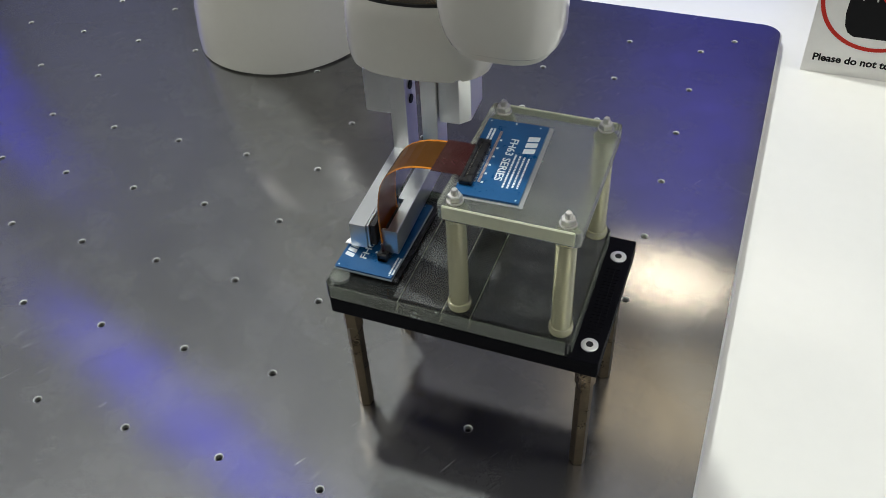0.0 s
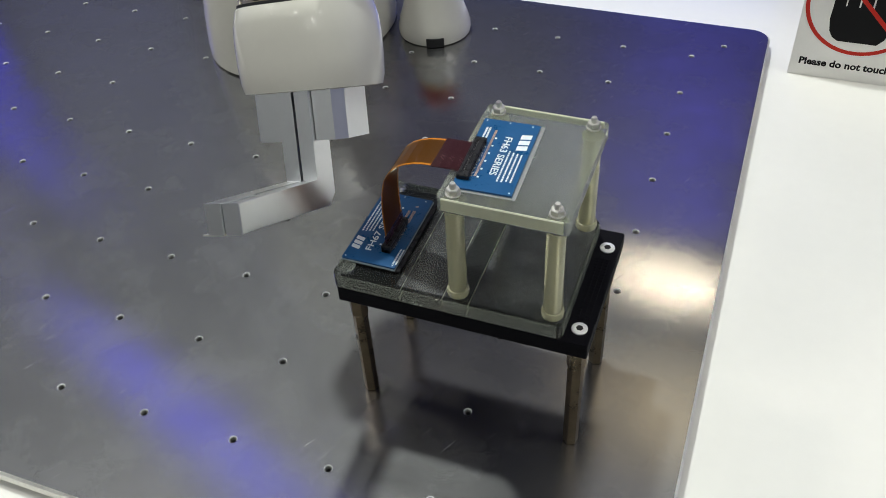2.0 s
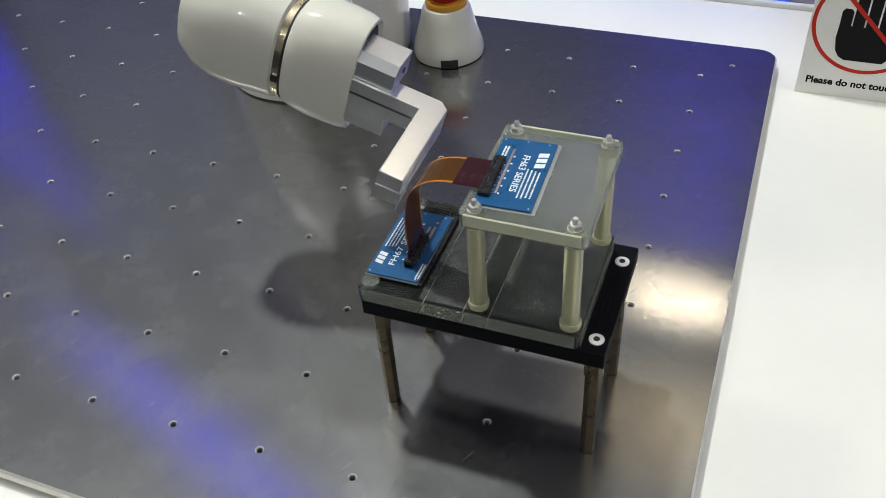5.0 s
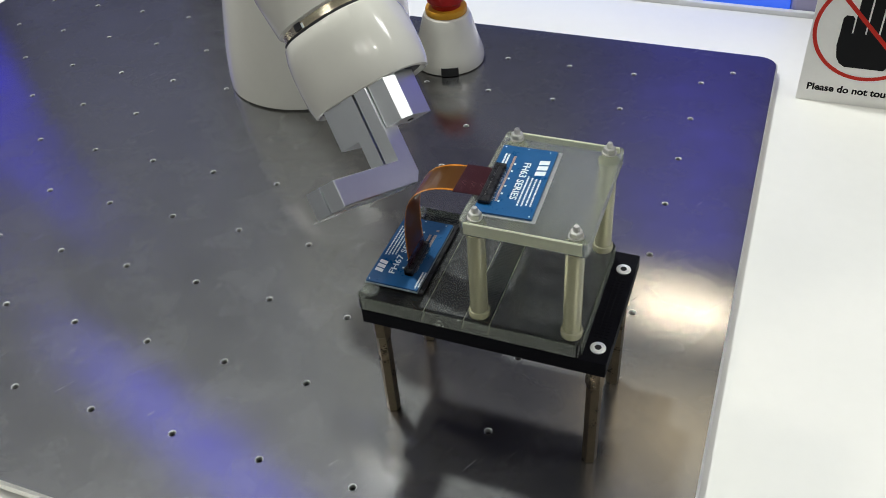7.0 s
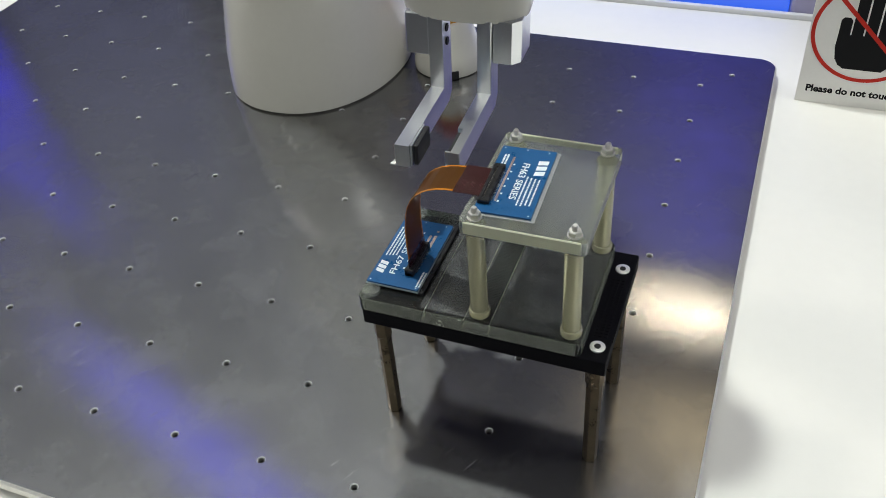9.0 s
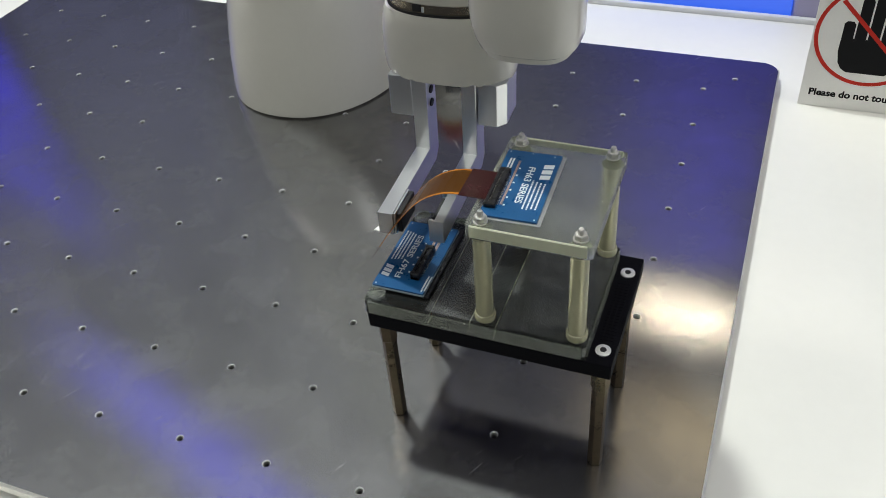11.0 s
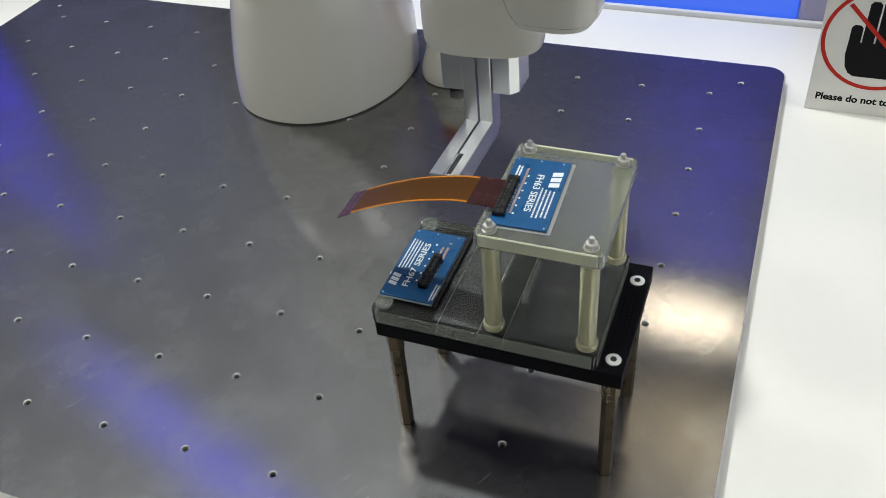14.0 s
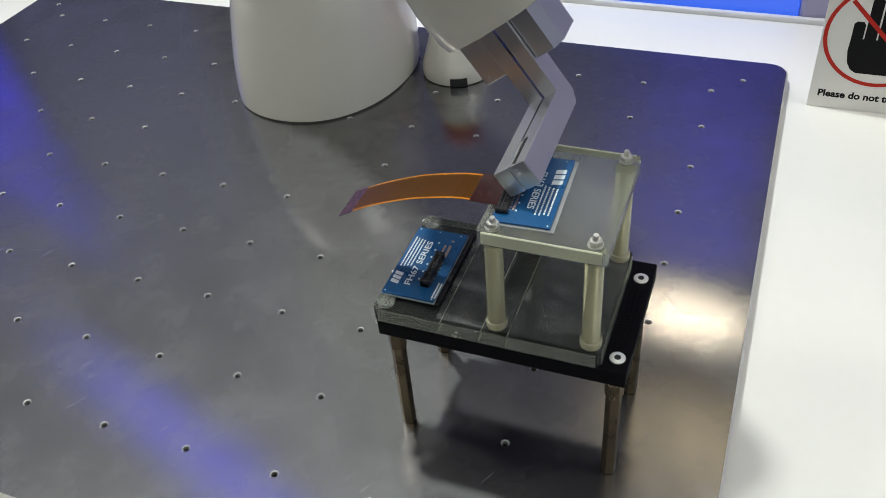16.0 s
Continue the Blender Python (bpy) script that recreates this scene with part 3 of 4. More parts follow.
def finger(side):
    """One jaw: an L-shaped bar with its mounting block, pad and screws. side: 1 or -1."""
    bm = bmesh.new()
    if side > 0:
        # thinner at the tip, so that the other jaw's pad sinks in
        prism(bm, SIDE, 0.0031, W, 0, "x")
        rim = [e for e in bm.edges if all(v.co.x > W - 0.0001 for v in e.verts)]
        bmesh.ops.bevel(bm, geom=rim, offset=0.0004, segments=1, affect="EDGES", profile=0.5)
        prism(bm, [(0, 0.0375), (0, 0), (-L + 0.0200, 0), (-L + 0.0200, -HH), (D - C, -HH), (D, -HH + C), (D, 0.0375)], 0.0006, 0.0031, 0, "x")
        box(bm, 0.0006, 0.0031, -L, -L + 0.0012, -HH, 0, 0, 1, 0)
    else:
        prism(bm, SIDE, -W, -0.0006, 0, "x")
        soften(bm, 0.0004, 1)
    bar = part("finger", bm, ALU, robot, "machined aluminium L-shaped gripper finger")
    bm = bmesh.new()
    if side > 0:
        box(bm, 0.0012, 0.0034, -L + 0.0030, -L + 0.0185, -HH + 0.001, -0.0010, 0.0003, 1)
    else:
        box(bm, 0.0007, 0.0030, -L + 0.0018, -L + 0.0192, -HH + 0.0006, -0.0004, 0.0005, 2)
    part("pad", bm, RUBBER, bar, "black rubber gripping pad")
    bm = bmesh.new()
    if side > 0:
        # chamfered on its outer front edge
        prism(bm, [(W + 0.0003, 0.0018), (W + 0.0092, 0.0018), (W + 0.0130, 0.0060), (W + 0.0130, 0.023), (W + 0.0003, 0.023)], 0.016, 0.0372)
    else:
        box(bm, -W - 0.0122, -W - 0.0007, 0.0018, 0.023, 0.016, 0.0372)
    soften(bm, 0.0005, 1)
    part("mounting_block", bm, ALU, bar, "machined aluminium mounting block")
    if side > 0:
        # black disc laid on for the shade inside a screw hole
        bm = bmesh.new()
        lathe(bm, [(0.0016, 0.0157), (0.0016, 0.0161)], 12, (W + 0.0060, 0.015))
        part("screw_hole_shade", bm, RUBBER, bar)
    else:
        bm = bmesh.new()
        box(bm, -0.0005, 0.0006, -L + 0.0008, -L + 0.0197, -HH + 0.0002, -0.0001, 0.0002, 1)
        part("pad_holder", bm, ALU, bar)
        bm = bmesh.new()
        prism(bm, [(-W - 0.0032, -L + 0.001), (-0.001, -L + 0.001), (-0.001, -L + 0.012), (-W - 0.0002, -L + 0.012)], -HH - 0.0006, -HH - 0.0001)
        part("guide_foil", bm, STEEL_EDGE, bar, "thin metal guide foil")
        for z in (0.0295, 0.0225):
            bm = bmesh.new()
            prism(bm, [(0.0060 + 0.0020 * math.cos(k * math.pi / 6), z + 0.0020 * math.sin(k * math.pi / 6)) for k in range(12)], -0.0006, 0.0000, 0, "x")
            part("screw", bm, RUBBER, bar, "black screw head")
    return bar


finger_a, finger_b = finger(-1), finger(1)

# ---- emergency stop ----
stop = tagged(empty("emergency_stop", (0.1048, 0.3376, 0.0)), "red mushroom emergency stop on a white conical base beside the robot", "emergency stop")
bm = bmesh.new()
lathe(bm, [(0.0255, 0.0), (0.0276, 0.0008), (0.0282, 0.004), (0.0278, 0.008), (0.0261, 0.014), (0.0234, 0.022), (0.0208, 0.031), (0.0190, 0.038), (0.0178, 0.0405), (0.0162, 0.0412)], 48)
part("housing", bm, ROBOT, stop, "white conical housing", True)
bm = bmesh.new()
prism(bm, [(0.0270 * math.sin(a), -0.0270 * math.cos(a)) for a in [radians(8 + 27 * k / 4) for k in range(5)]] + [(0.0288 * math.sin(a), -0.0288 * math.cos(a)) for a in [radians(35 - 27 * k / 4) for k in range(5)]], 0.0004, 0.0072)
part("cable_notch", bm, RUBBER, stop, "black cable notch")
bm = bmesh.new()
lathe(bm, [(0.0150, 0.0412), (0.0160, 0.0416), (0.0162, 0.0450), (0.0155, 0.0462), (0.0124, 0.0464)], 40)
part("collar", bm, COLLAR, stop, "yellow collar", True)
bm = bmesh.new()
lathe(bm, [(0.0112, 0.0464), (0.0116, 0.0500), (0.0146, 0.0520), (0.0150, 0.0550), (0.0147, 0.0610), (0.0128, 0.0640), (0.0080, 0.0652), (0.0027, 0.0655)], 40)
part("button", bm, BUTTON, stop, "red mushroom button", True)

# ---- warning sign ----
sign = tagged(empty("warning_sign", (0.4067, 0.3625, -0.010)), "white card sign with a red prohibition ring, standing on the counter", "sign")
bm = bmesh.new()
box(bm, -0.0395, 0.0395, 0, 0.0020, 0, 0.112, 0.0003, 1)
card = part("card", bm, SIGN, sign)
SC, SZ = 0.0000, 0.0590
bm = bmesh.new()
K = 64
for a in range(K):
    q0, q1 = 2 * math.pi * a / K, 2 * math.pi * (a + 1) / K
    prism(bm, [(SC + r * math.cos(q), SZ + r * math.sin(q)) for r, q in ((0.0384, q0), (0.0384, q1), (0.0357, q1), (0.0357, q0))], -0.00022, 0.0, 0, "y")
part("ring", bm, SIGN_RED, card, "printed red ring")
bm = bmesh.new()
prism(bm, [(SC + 0.034 * math.cos(radians(a)), SZ + 0.034 * math.sin(radians(a))) for a in (132.6, 137.4, 312.6, 317.4)], -0.00034, -0.00002, 0, "y")
part("bar", bm, SIGN_RED, card, "printed red bar")
bm = bmesh.new()
outline = [(-0.0125, 0.0300), (0.0125, 0.0300), (0.0165, 0.0345), (0.0195, 0.045), (0.0198, 0.0560), (-0.0205, 0.0560), (-0.0208, 0.0460), (-0.0192, 0.0370), (-0.0165, 0.0325)]
prism(bm, outline, -0.00016, -0.00002, 0, "y")
for x, h in ((-0.0168, 0.0665), (-0.0085, 0.084), (0.0000, 0.088), (0.0085, 0.084), (0.0165, 0.072)):
    prism(bm, [(x - 0.0037, 0.0530), (x + 0.0037, 0.0530), (x + 0.0037, h), (x + 0.002, h + 0.002), (x - 0.002, h + 0.002), (x - 0.0037, h)], -0.00018, -0.00003, 0, "y")
part("pictogram", bm, SIGN_BLACK, card, "printed black pictogram shape")
lettering("lettering", "Please do not touch", 0.0074, SIGN_BLACK, card, pose(-0.0338, -0.0001, 0.0094, 90, 0, 0), heavy=0.00026)

# ---- connector fixture ----
fix = tagged(empty("connector_fixture", (0.25, 0.025, 0.0)), "acrylic stand with two blue circuit boards on bronze legs", "test fixture")
for lx in (0.20, 0.30):
    for ly in (0.0, 0.05):
        bm = bmesh.new()
        lathe(bm, [(0.0030, 0.0), (0.0035, 0.0004), (0.0035, 0.0530), (0.0031, 0.0534)], 6, (lx, ly), turn=0.35)
        lathe(bm, [(0.0036, 0.0534), (0.0041, 0.0540), (0.0041, 0.0678)], 6, (lx, ly), turn=0.20)
        settle(part("leg", bm, BRASS, fix, "bronze hexagonal standoff"))
bm = bmesh.new()
box(bm, 0.1955, 0.3055, -0.0080, 0.0620, 0.0678, 0.0760, 0.0006, 2)
slab = settle(part("carrier_plate", bm, BLACK, fix, "black printed plastic carrier plate"))
bm = bmesh.new()
for k in range(20):
    for x in (0.2972, 0.2994, 0.3016):
        box(bm, x, x + 0.0013, 0.0062 + 0.0019 * k, 0.0073 + 0.0019 * k, 0.0758, 0.0763)
for k in range(26):
    box(bm, 0.3052, 0.30565, 0.0050 + 0.0018 * k, 0.0059 + 0.0018 * k, 0.0752, 0.0762)
part("knurl", bm, BLACK, slab)
bm = bmesh.new()
box(bm, 0.2430, 0.2535, -0.0020, 0.0540, 0.0756, 0.0764, 0.0001, 1)
for k in range(56):
    box(bm, 0.2432, 0.2533, -0.0018 + 0.001 * k, -0.0013 + 0.001 * k, 0.0763, 0.0766)
part("hatched_strip", bm, HATCH, slab, "dark grey hatched strip")
for by in (0.0, 0.05):
    bm = bmesh.new()
    lathe(bm, [(0.0031, 0.0757), (0.0033, 0.0762), (0.0033, 0.0766), (0.0030, 0.0768), (0.0017, 0.0768)], 24, (0.3003, by))
    bolt = settle(part("bolt", bm, ZINC, fix, "bright button-head socket bolt", True))
    # black hexagon set on the head for the shade in its recess
    bm = bmesh.new()
    lathe(bm, [(0.0015, 0.0766), (0.0015, 0.07695)], 6, (0.3003, by))
    part("socket", bm, RUBBER, bolt)

bm = bmesh.new()
prism(bm, rounded(0.1943, 0.2948, -0.0082, 0.0586, 0.0025, 3), 0.0764, 0.0836)
soften(bm, 0.0004, 1, 60)
lower = settle(part("lower_sheet", bm, CLEAR, fix, "clear acrylic lower sheet"))
for x0, x1, y0, y1 in ((0.1966, 0.2926, -0.00845, -0.0078), (0.2944, 0.29505, -0.0058, 0.0562), (0.1966, 0.2926, 0.0582, 0.05885), (0.19405, 0.1946, -0.0058, 0.0562)):
    bm = bmesh.new()
    box(bm, x0, x1, y0, y1, 0.0768, 0.0833)
    part("sawn_edge", bm, SAWN_CLEAR, lower, "clear sawn edge")
# dust and scuffs, and the sheet's milky sheen painted with them
for x0, x1 in ((0.2232, 0.2452), (0.2560, 0.2940)):
    bm = bmesh.new()
    box(bm, x0, x1, -0.0062, 0.0565, 0.08364, 0.08368)
    part("dust", bm, DUST_SHEEN, lower, "pale dust, scuffs and painted sheen on the acrylic")
for x in (0.2240, 0.2425, 0.2541):
    bm = bmesh.new()
    box(bm, x, x + 0.0003, -0.0050, 0.0560, 0.0766, 0.07675)
    part("seam", bm, SAWN, lower, "pale seam line")
for sx, sy in ((0.1990, -0.0030), (0.1990, 0.0536)):
    bm = bmesh.new()
    lathe(bm, [(0.0040, 0.0837), (0.0041, 0.0840), (0.0041, 0.0852), (0.0036, 0.0856), (0.0022, 0.0856), (0.0020, 0.0849)], 24, (sx, sy))
    settle(part("screw_cap", bm, FROST, fix, "clear plastic screw head", True))

POSTS = [(0.2494, -0.0018), (0.2893, -0.0018), (0.2494, 0.0538), (0.2893, 0.0538)]
for px, py in POSTS:
    bm = bmesh.new()
    lathe(bm, [(0.0046, 0.0837), (0.0047, 0.0840), (0.0047, 0.0862), (0.0044, 0.0868), (0.0039, 0.0870), (0.0038, 0.1280), (0.0044, 0.1286), (0.0046, 0.1294)], 20, (px, py))
    post = settle(part("post", bm, CREAM, fix, "cream translucent round post", True))
    bm = bmesh.new()
    lathe(bm, [(0.0012, 0.0842), (0.0012, 0.1290)], 12, (px, py))
    part("threaded_rod", bm, NUT, post, "steel rod inside the post", True)
    bm = bmesh.new()
    lathe(bm, [(0.0031, 0.1359), (0.0031, 0.1363), (0.0030, 0.1364)], 24, (px, py))
    lathe(bm, [(0.0024, 0.1364), (0.0027, 0.1367), (0.0027, 0.1384), (0.0024, 0.1387)], 6, (px, py), turn=px * 90 + py * 50)
    nut = settle(part("nut", bm, NUT, fix, "nickel-plated hexagon nut on a washer"))
    bm = bmesh.new()
    lathe(bm, [(0.0013, 0.1378), (0.0013, 0.1404), (0.0010, 0.1410)], 14, (px, py))
    part("stud", bm, NUT, nut, "threaded stud end")
bm = bmesh.new()
prism(bm, rounded(0.2437, 0.2948, -0.0060, 0.0590, 0.0022, 3), 0.1297, 0.1358)
soften(bm, 0.0005, 1, 60)
upper = settle(part("upper_sheet", bm, FROST, fix, "scuffed frosted acrylic upper sheet"))
for x0, x1, y0, y1 in ((0.2437, 0.2948, 0.0578, 0.0592), (0.2437, 0.2948, -0.0062, -0.0052)):
    bm = bmesh.new()
    box(bm, x0 + 0.002, x1 - 0.002, y0, y1, 0.1300, 0.1360, 0.0004, 1)
    part("edge_strip", bm, SAWN, upper, "pale yellow sheet edge")
bm = bmesh.new()
box(bm, 0.2456, 0.2708, 0.0004, 0.0478, 0.13582, 0.1360)
film = part("adhesive_film", bm, FILM, upper, "milky adhesive film")
film.matrix_basis = Matrix.Translation((0.2600, 0.024, 0)) @ pose(0, 0, 0, 0, 0, 2.1) @ Matrix.Translation((-0.2590, -0.024, 0))


def bars(bm, x0, x1, y0, y1, z, gaps, seed):
    """A line of writing that cannot be read: short bars along y."""
    rnd = random.Random(seed)
    y = y0
    while y < y1:
        n = min(rnd.uniform(0.0005, 0.0013), y1 - y)
        box(bm, x0, x1, y, y + n, z, z + 0.00005)
        y += n + gaps
    return bm


def board(x0, x1, y0, y1, z, way, words, text, mark, rows, dots, code):
    """A blue board with its silkscreen. way: 1 or -1, the way the writing runs along y; text: baseline x, start y, length."""
    bm = bmesh.new()
    prism(bm, rounded(x0, x1, y0, y1, 0.0004, 2), z, z + 0.0012)
    pcb = settle(part("circuit_board", bm, PCB, fix, "blue circuit board with white silkscreen"))
    bm = bmesh.new()
    box(bm, x0 - 0.0002, x1 + 0.0002, y0 - 0.0002, y1 + 0.0002, z - 0.0004, z + 0.0004)
    part("edge", bm, PCB_EDGE, pcb)
    top = z + 0.00125
    line = lettering("lettering", words, 0.0041, SILK, pcb, Matrix(), heavy=0.00005)
    wide = max(v.co.x for v in line.data.vertices)
    line.matrix_basis = pose(text[0], text[1], top, 0, 0, 90 * way) @ Matrix.Diagonal((text[2] / wide, 1, 1, 1))
    # maker's mark: three plain leaning blocks
    mx0, mx1, my0, my1 = mark
    step, lean = (my1 - my0) / 3, 0.0004 * way
    for k in range(3):
        bm = bmesh.new()
        a, w = my0 + k * step, step * 0.76
        prism(bm, [(mx0, a + lean), (mx1, a - lean), (mx1, a + w - lean), (mx0, a + w + lean)], top, top + 0.00005)
        part("mark_block", bm, SILK, pcb, "plain white block of the maker's mark")
    for k, (x, ya, yb) in enumerate(rows):
        bm = bmesh.new()
        bars(bm, x, x + 0.0007, ya, yb, top, 0.00030, k)
        part("small_print", bm, SILK, pcb, "row of small white print")
    bm = bmesh.new()
    cx, ya, yb = dots
    for k in range(6):
        cy = ya + (yb - ya) * k / 5
        box(bm, cx - 0.0004, cx + 0.0004, cy - 0.0005, cy + 0.0005, top, top + 0.00005)
    for cx, cy in ((x0 + 0.0013, y0 + 0.0013), (x1 - 0.0013, y0 + 0.0013), (x0 + 0.0013, y1 - 0.0013), (x1 - 0.0030, y1 - 0.0016), (x0 + 0.011, y1 - 0.0012)):
        lathe(bm, [(0.00035, top), (0.00035, top + 0.00005)], 10, (cx, cy))
    part("index_marks", bm, SILK, pcb)
    bm = bmesh.new()
    for x in (code[0], code[0] + 0.0013):
        bars(bm, x, x + 0.0008, code[1], code[2], top, 0.0002, 7 + int(x * 9000))
    part("board_code", bm, SILK, pcb, "tiny white board code")
    return pcb, top


pcb_top, zt = board(0.2460, 0.2694, 0.0013, 0.0470, 0.1358, -1, "FH63 SERIES", (0.2577, 0.0366, 0.0250), (0.2636, 0.2678, 0.0290, 0.0402),
                    [(0.2614, 0.0082, 0.0275), (0.2631, 0.0082, 0.0270), (0.2648, 0.0090, 0.0266), (0.2665, 0.0088, 0.0262)], (0.2541, 0.0344, 0.0092), (0.2484, 0.0330, 0.0410))
pcb_low, zl = board(0.1957, 0.2201, 0.0000, 0.0461, 0.0856, 1, "FH67 SERIES", (0.2062, 0.0068, 0.0305), (0.1969, 0.2008, 0.0068, 0.0148),
                    [(0.1971, 0.0180, 0.0390), (0.1986, 0.0183, 0.0386), (0.2001, 0.0188, 0.0382), (0.2016, 0.0192, 0.0378)], (0.2088, 0.0374, 0.0120), (0.2182, 0.0020, 0.0118))
# the upper board sits slightly askew
pcb_top.matrix_basis = pcb_top.matrix_basis @ Matrix.Translation((0.2585, 0.024, 0)) @ pose(0, 0, 0, 0, 0, 2.1) @ Matrix.Translation((-0.2577, -0.024, 0))
# spacer under the lower board
bm = bmesh.new()
box(bm, 0.1990, 0.2222, 0.0004, 0.0490, 0.0837, 0.0851, 0.0002, 1)
settle(part("spacer", bm, SOCKET, fix, "dark spacer under the lower board"))


def pads(pcb, x, y0, y1, z, n, w=0.0016):
    bm = bmesh.new()
    for k in range(n):
        y = y0 + (y1 - y0) * k / n
        box(bm, x, x + w, y, y + (y1 - y0) / n * 0.62, z, z + 0.00006)
    part("pad_row", bm, PAD, pcb, "row of copper pads")


pads(pcb_top, 0.2524, 0.0092, 0.0400, zt, 44, 0.0010)
pads(pcb_low, 0.2118, 0.0285, 0.0368, zl, 14, 0.0012)
pads(pcb_low, 0.2140, 0.0285, 0.0372, zl, 14, 0.0014)
pads(pcb_low, 0.2140, 0.0395, 0.0408, zl, 2, 0.0014)


def connector(pcb, x0, x1, y0, y1, z, h, label):
    bm = bmesh.new()
    box(bm, x0, x1, y0, y1, z, z + h * 0.55, 0.0002, 1)
    box(bm, x0, x0 + (x1 - x0) * 0.30, y0, y1, z + h * 0.5, z + h, 0.0002, 1)
    box(bm, x0 + (x1 - x0) * 0.42, x1 - 0.0003, y0 + 0.0006, y1 - 0.0006, z + h * 0.5, z + h * 0.9, 0.0003, 1)
    for y in (y0, y1 - 0.0022):
        box(bm, x0 - 0.0002, x1 + 0.0002, y, y + 0.0022, z, z + h * 1.05, 0.0003, 1)
    body = part("connector", bm, SOCKET, pcb, label)
    bm = bmesh.new()
    k = 0
    while y0 + 0.0028 + 0.001 * k < y1 - 0.0028:
        y = y0 + 0.0028 + 0.001 * k
        box(bm, x1 - 0.0001, x1 + 0.0008, y, y + 0.0004, z, z + 0.0003)
        box(bm, x0 + (x1 - x0) * 0.31, x0 + (x1 - x0) * 0.41, y, y + 0.0004, z + h * 0.55, z + h * 0.75)
        k += 1
    bm.verts.ensure_lookup_table()
    part("contacts", bm, PIN, pcb, "row of bright contacts")
    return body


connector(pcb_top, 0.2466, 0.2512, 0.0060, 0.0316, zt, 0.0019, "black ribbon connector with a flip lid")
connector(pcb_low, 0.2112, 0.2150, 0.0075, 0.0285, zl, 0.0034, "tall black ribbon connector")

# ---- flexible cable, in rigid pieces along its length ----
cable = tagged(empty("flexible_cable", (0.2475, 0.0188, 0.1378)), "amber polyimide ribbon cable plugged into the upper board", "ribbon cable")
PIECES, STEP = 20, 0.0038
SHAPES = {
    "plugged": [(0.2475, 0.1378), (0.238, 0.1376), (0.230, 0.1368), (0.2235, 0.1345), (0.2185, 0.1306), (0.2145, 0.1232), (0.2125, 0.1080), (0.2130, 0.0850)],
    "held": [(0.2475, 0.1378), (0.234, 0.1375), (0.226, 0.1352), (0.217, 0.1290), (0.206, 0.1150), (0.194, 0.0960), (0.185, 0.0800)],
    "sprung": [(0.2475, 0.1378), (0.237, 0.1395), (0.225, 0.1400), (0.212, 0.1378), (0.199, 0.1350), (0.186, 0.1310), (0.172, 0.1265)],
    "low": [(0.2475, 0.1378), (0.238, 0.1380), (0.225, 0.1365), (0.206, 0.1295), (0.191, 0.1215), (0.176, 0.1130)],
    "free": [(0.2475, 0.1378), (0.237, 0.1378), (0.229, 0.1372), (0.221, 0.1356), (0.211, 0.1332), (0.201, 0.1296), (0.193, 0.1263), (0.186, 0.1230), (0.173, 0.1160)],
}


def slopes(points):
    """Slope angles of equal steps along a curve through the points."""
    fine = []
    for k in range(len(points) - 1):
        p = [Vector(points[max(0, min(len(points) - 1, k + d))]) for d in (-1, 0, 1, 2)]
        for s in range(20):
            w = s / 20
            fine.append(0.5 * (2 * p[1] + (p[2] - p[0]) * w + (2 * p[0] - 5 * p[1] + 4 * p[2] - p[3]) * w * w + (3 * p[1] - p[0] - 3 * p[2] + p[3]) * w ** 3))
    fine.append(Vector(points[-1]))
    at, out, k = fine[0], [], 0
    for _ in range(PIECES):
        while k < len(fine) - 1 and (fine[k] - at).length < STEP:
            k += 1
        way = fine[k] - at
        if way.length < STEP * 0.5 and out:
            out.append(out[-1])
            at = at + STEP * Vector((math.cos(out[-1]), math.sin(out[-1])))
            continue
        out.append(math.atan2(way.y, way.x) % (2 * math.pi))
        at = at + way.normalized() * STEP
    return out


ANGLES = {k: slopes(v) for k, v in SHAPES.items()}
pieces = []
for k in range(PIECES):
    bm = bmesh.new()
    stuff = MAROON if k < 3 else VIOLET if k >= PIECES - 2 else AMBER
    half = 0.0078 if stuff is AMBER else 0.0084
    box(bm, -STEP * 0.52, STEP * 0.52, -half, half, -0.00011, 0.00011, 0, 1, 0)
    for y in (-half - 0.0010, half):
        box(bm, -STEP * 0.52, STEP * 0.52, y, y + 0.0010, -0.00010, 0.00010, 0, 1, 1)
    name, label = ("stiffener", "dark stiffened ribbon end") if stuff is not AMBER else ("ribbon_piece", "")
    pieces.append(part(name, bm, [stuff, AMBER_EDGE if stuff is AMBER else stuff], cable, label))


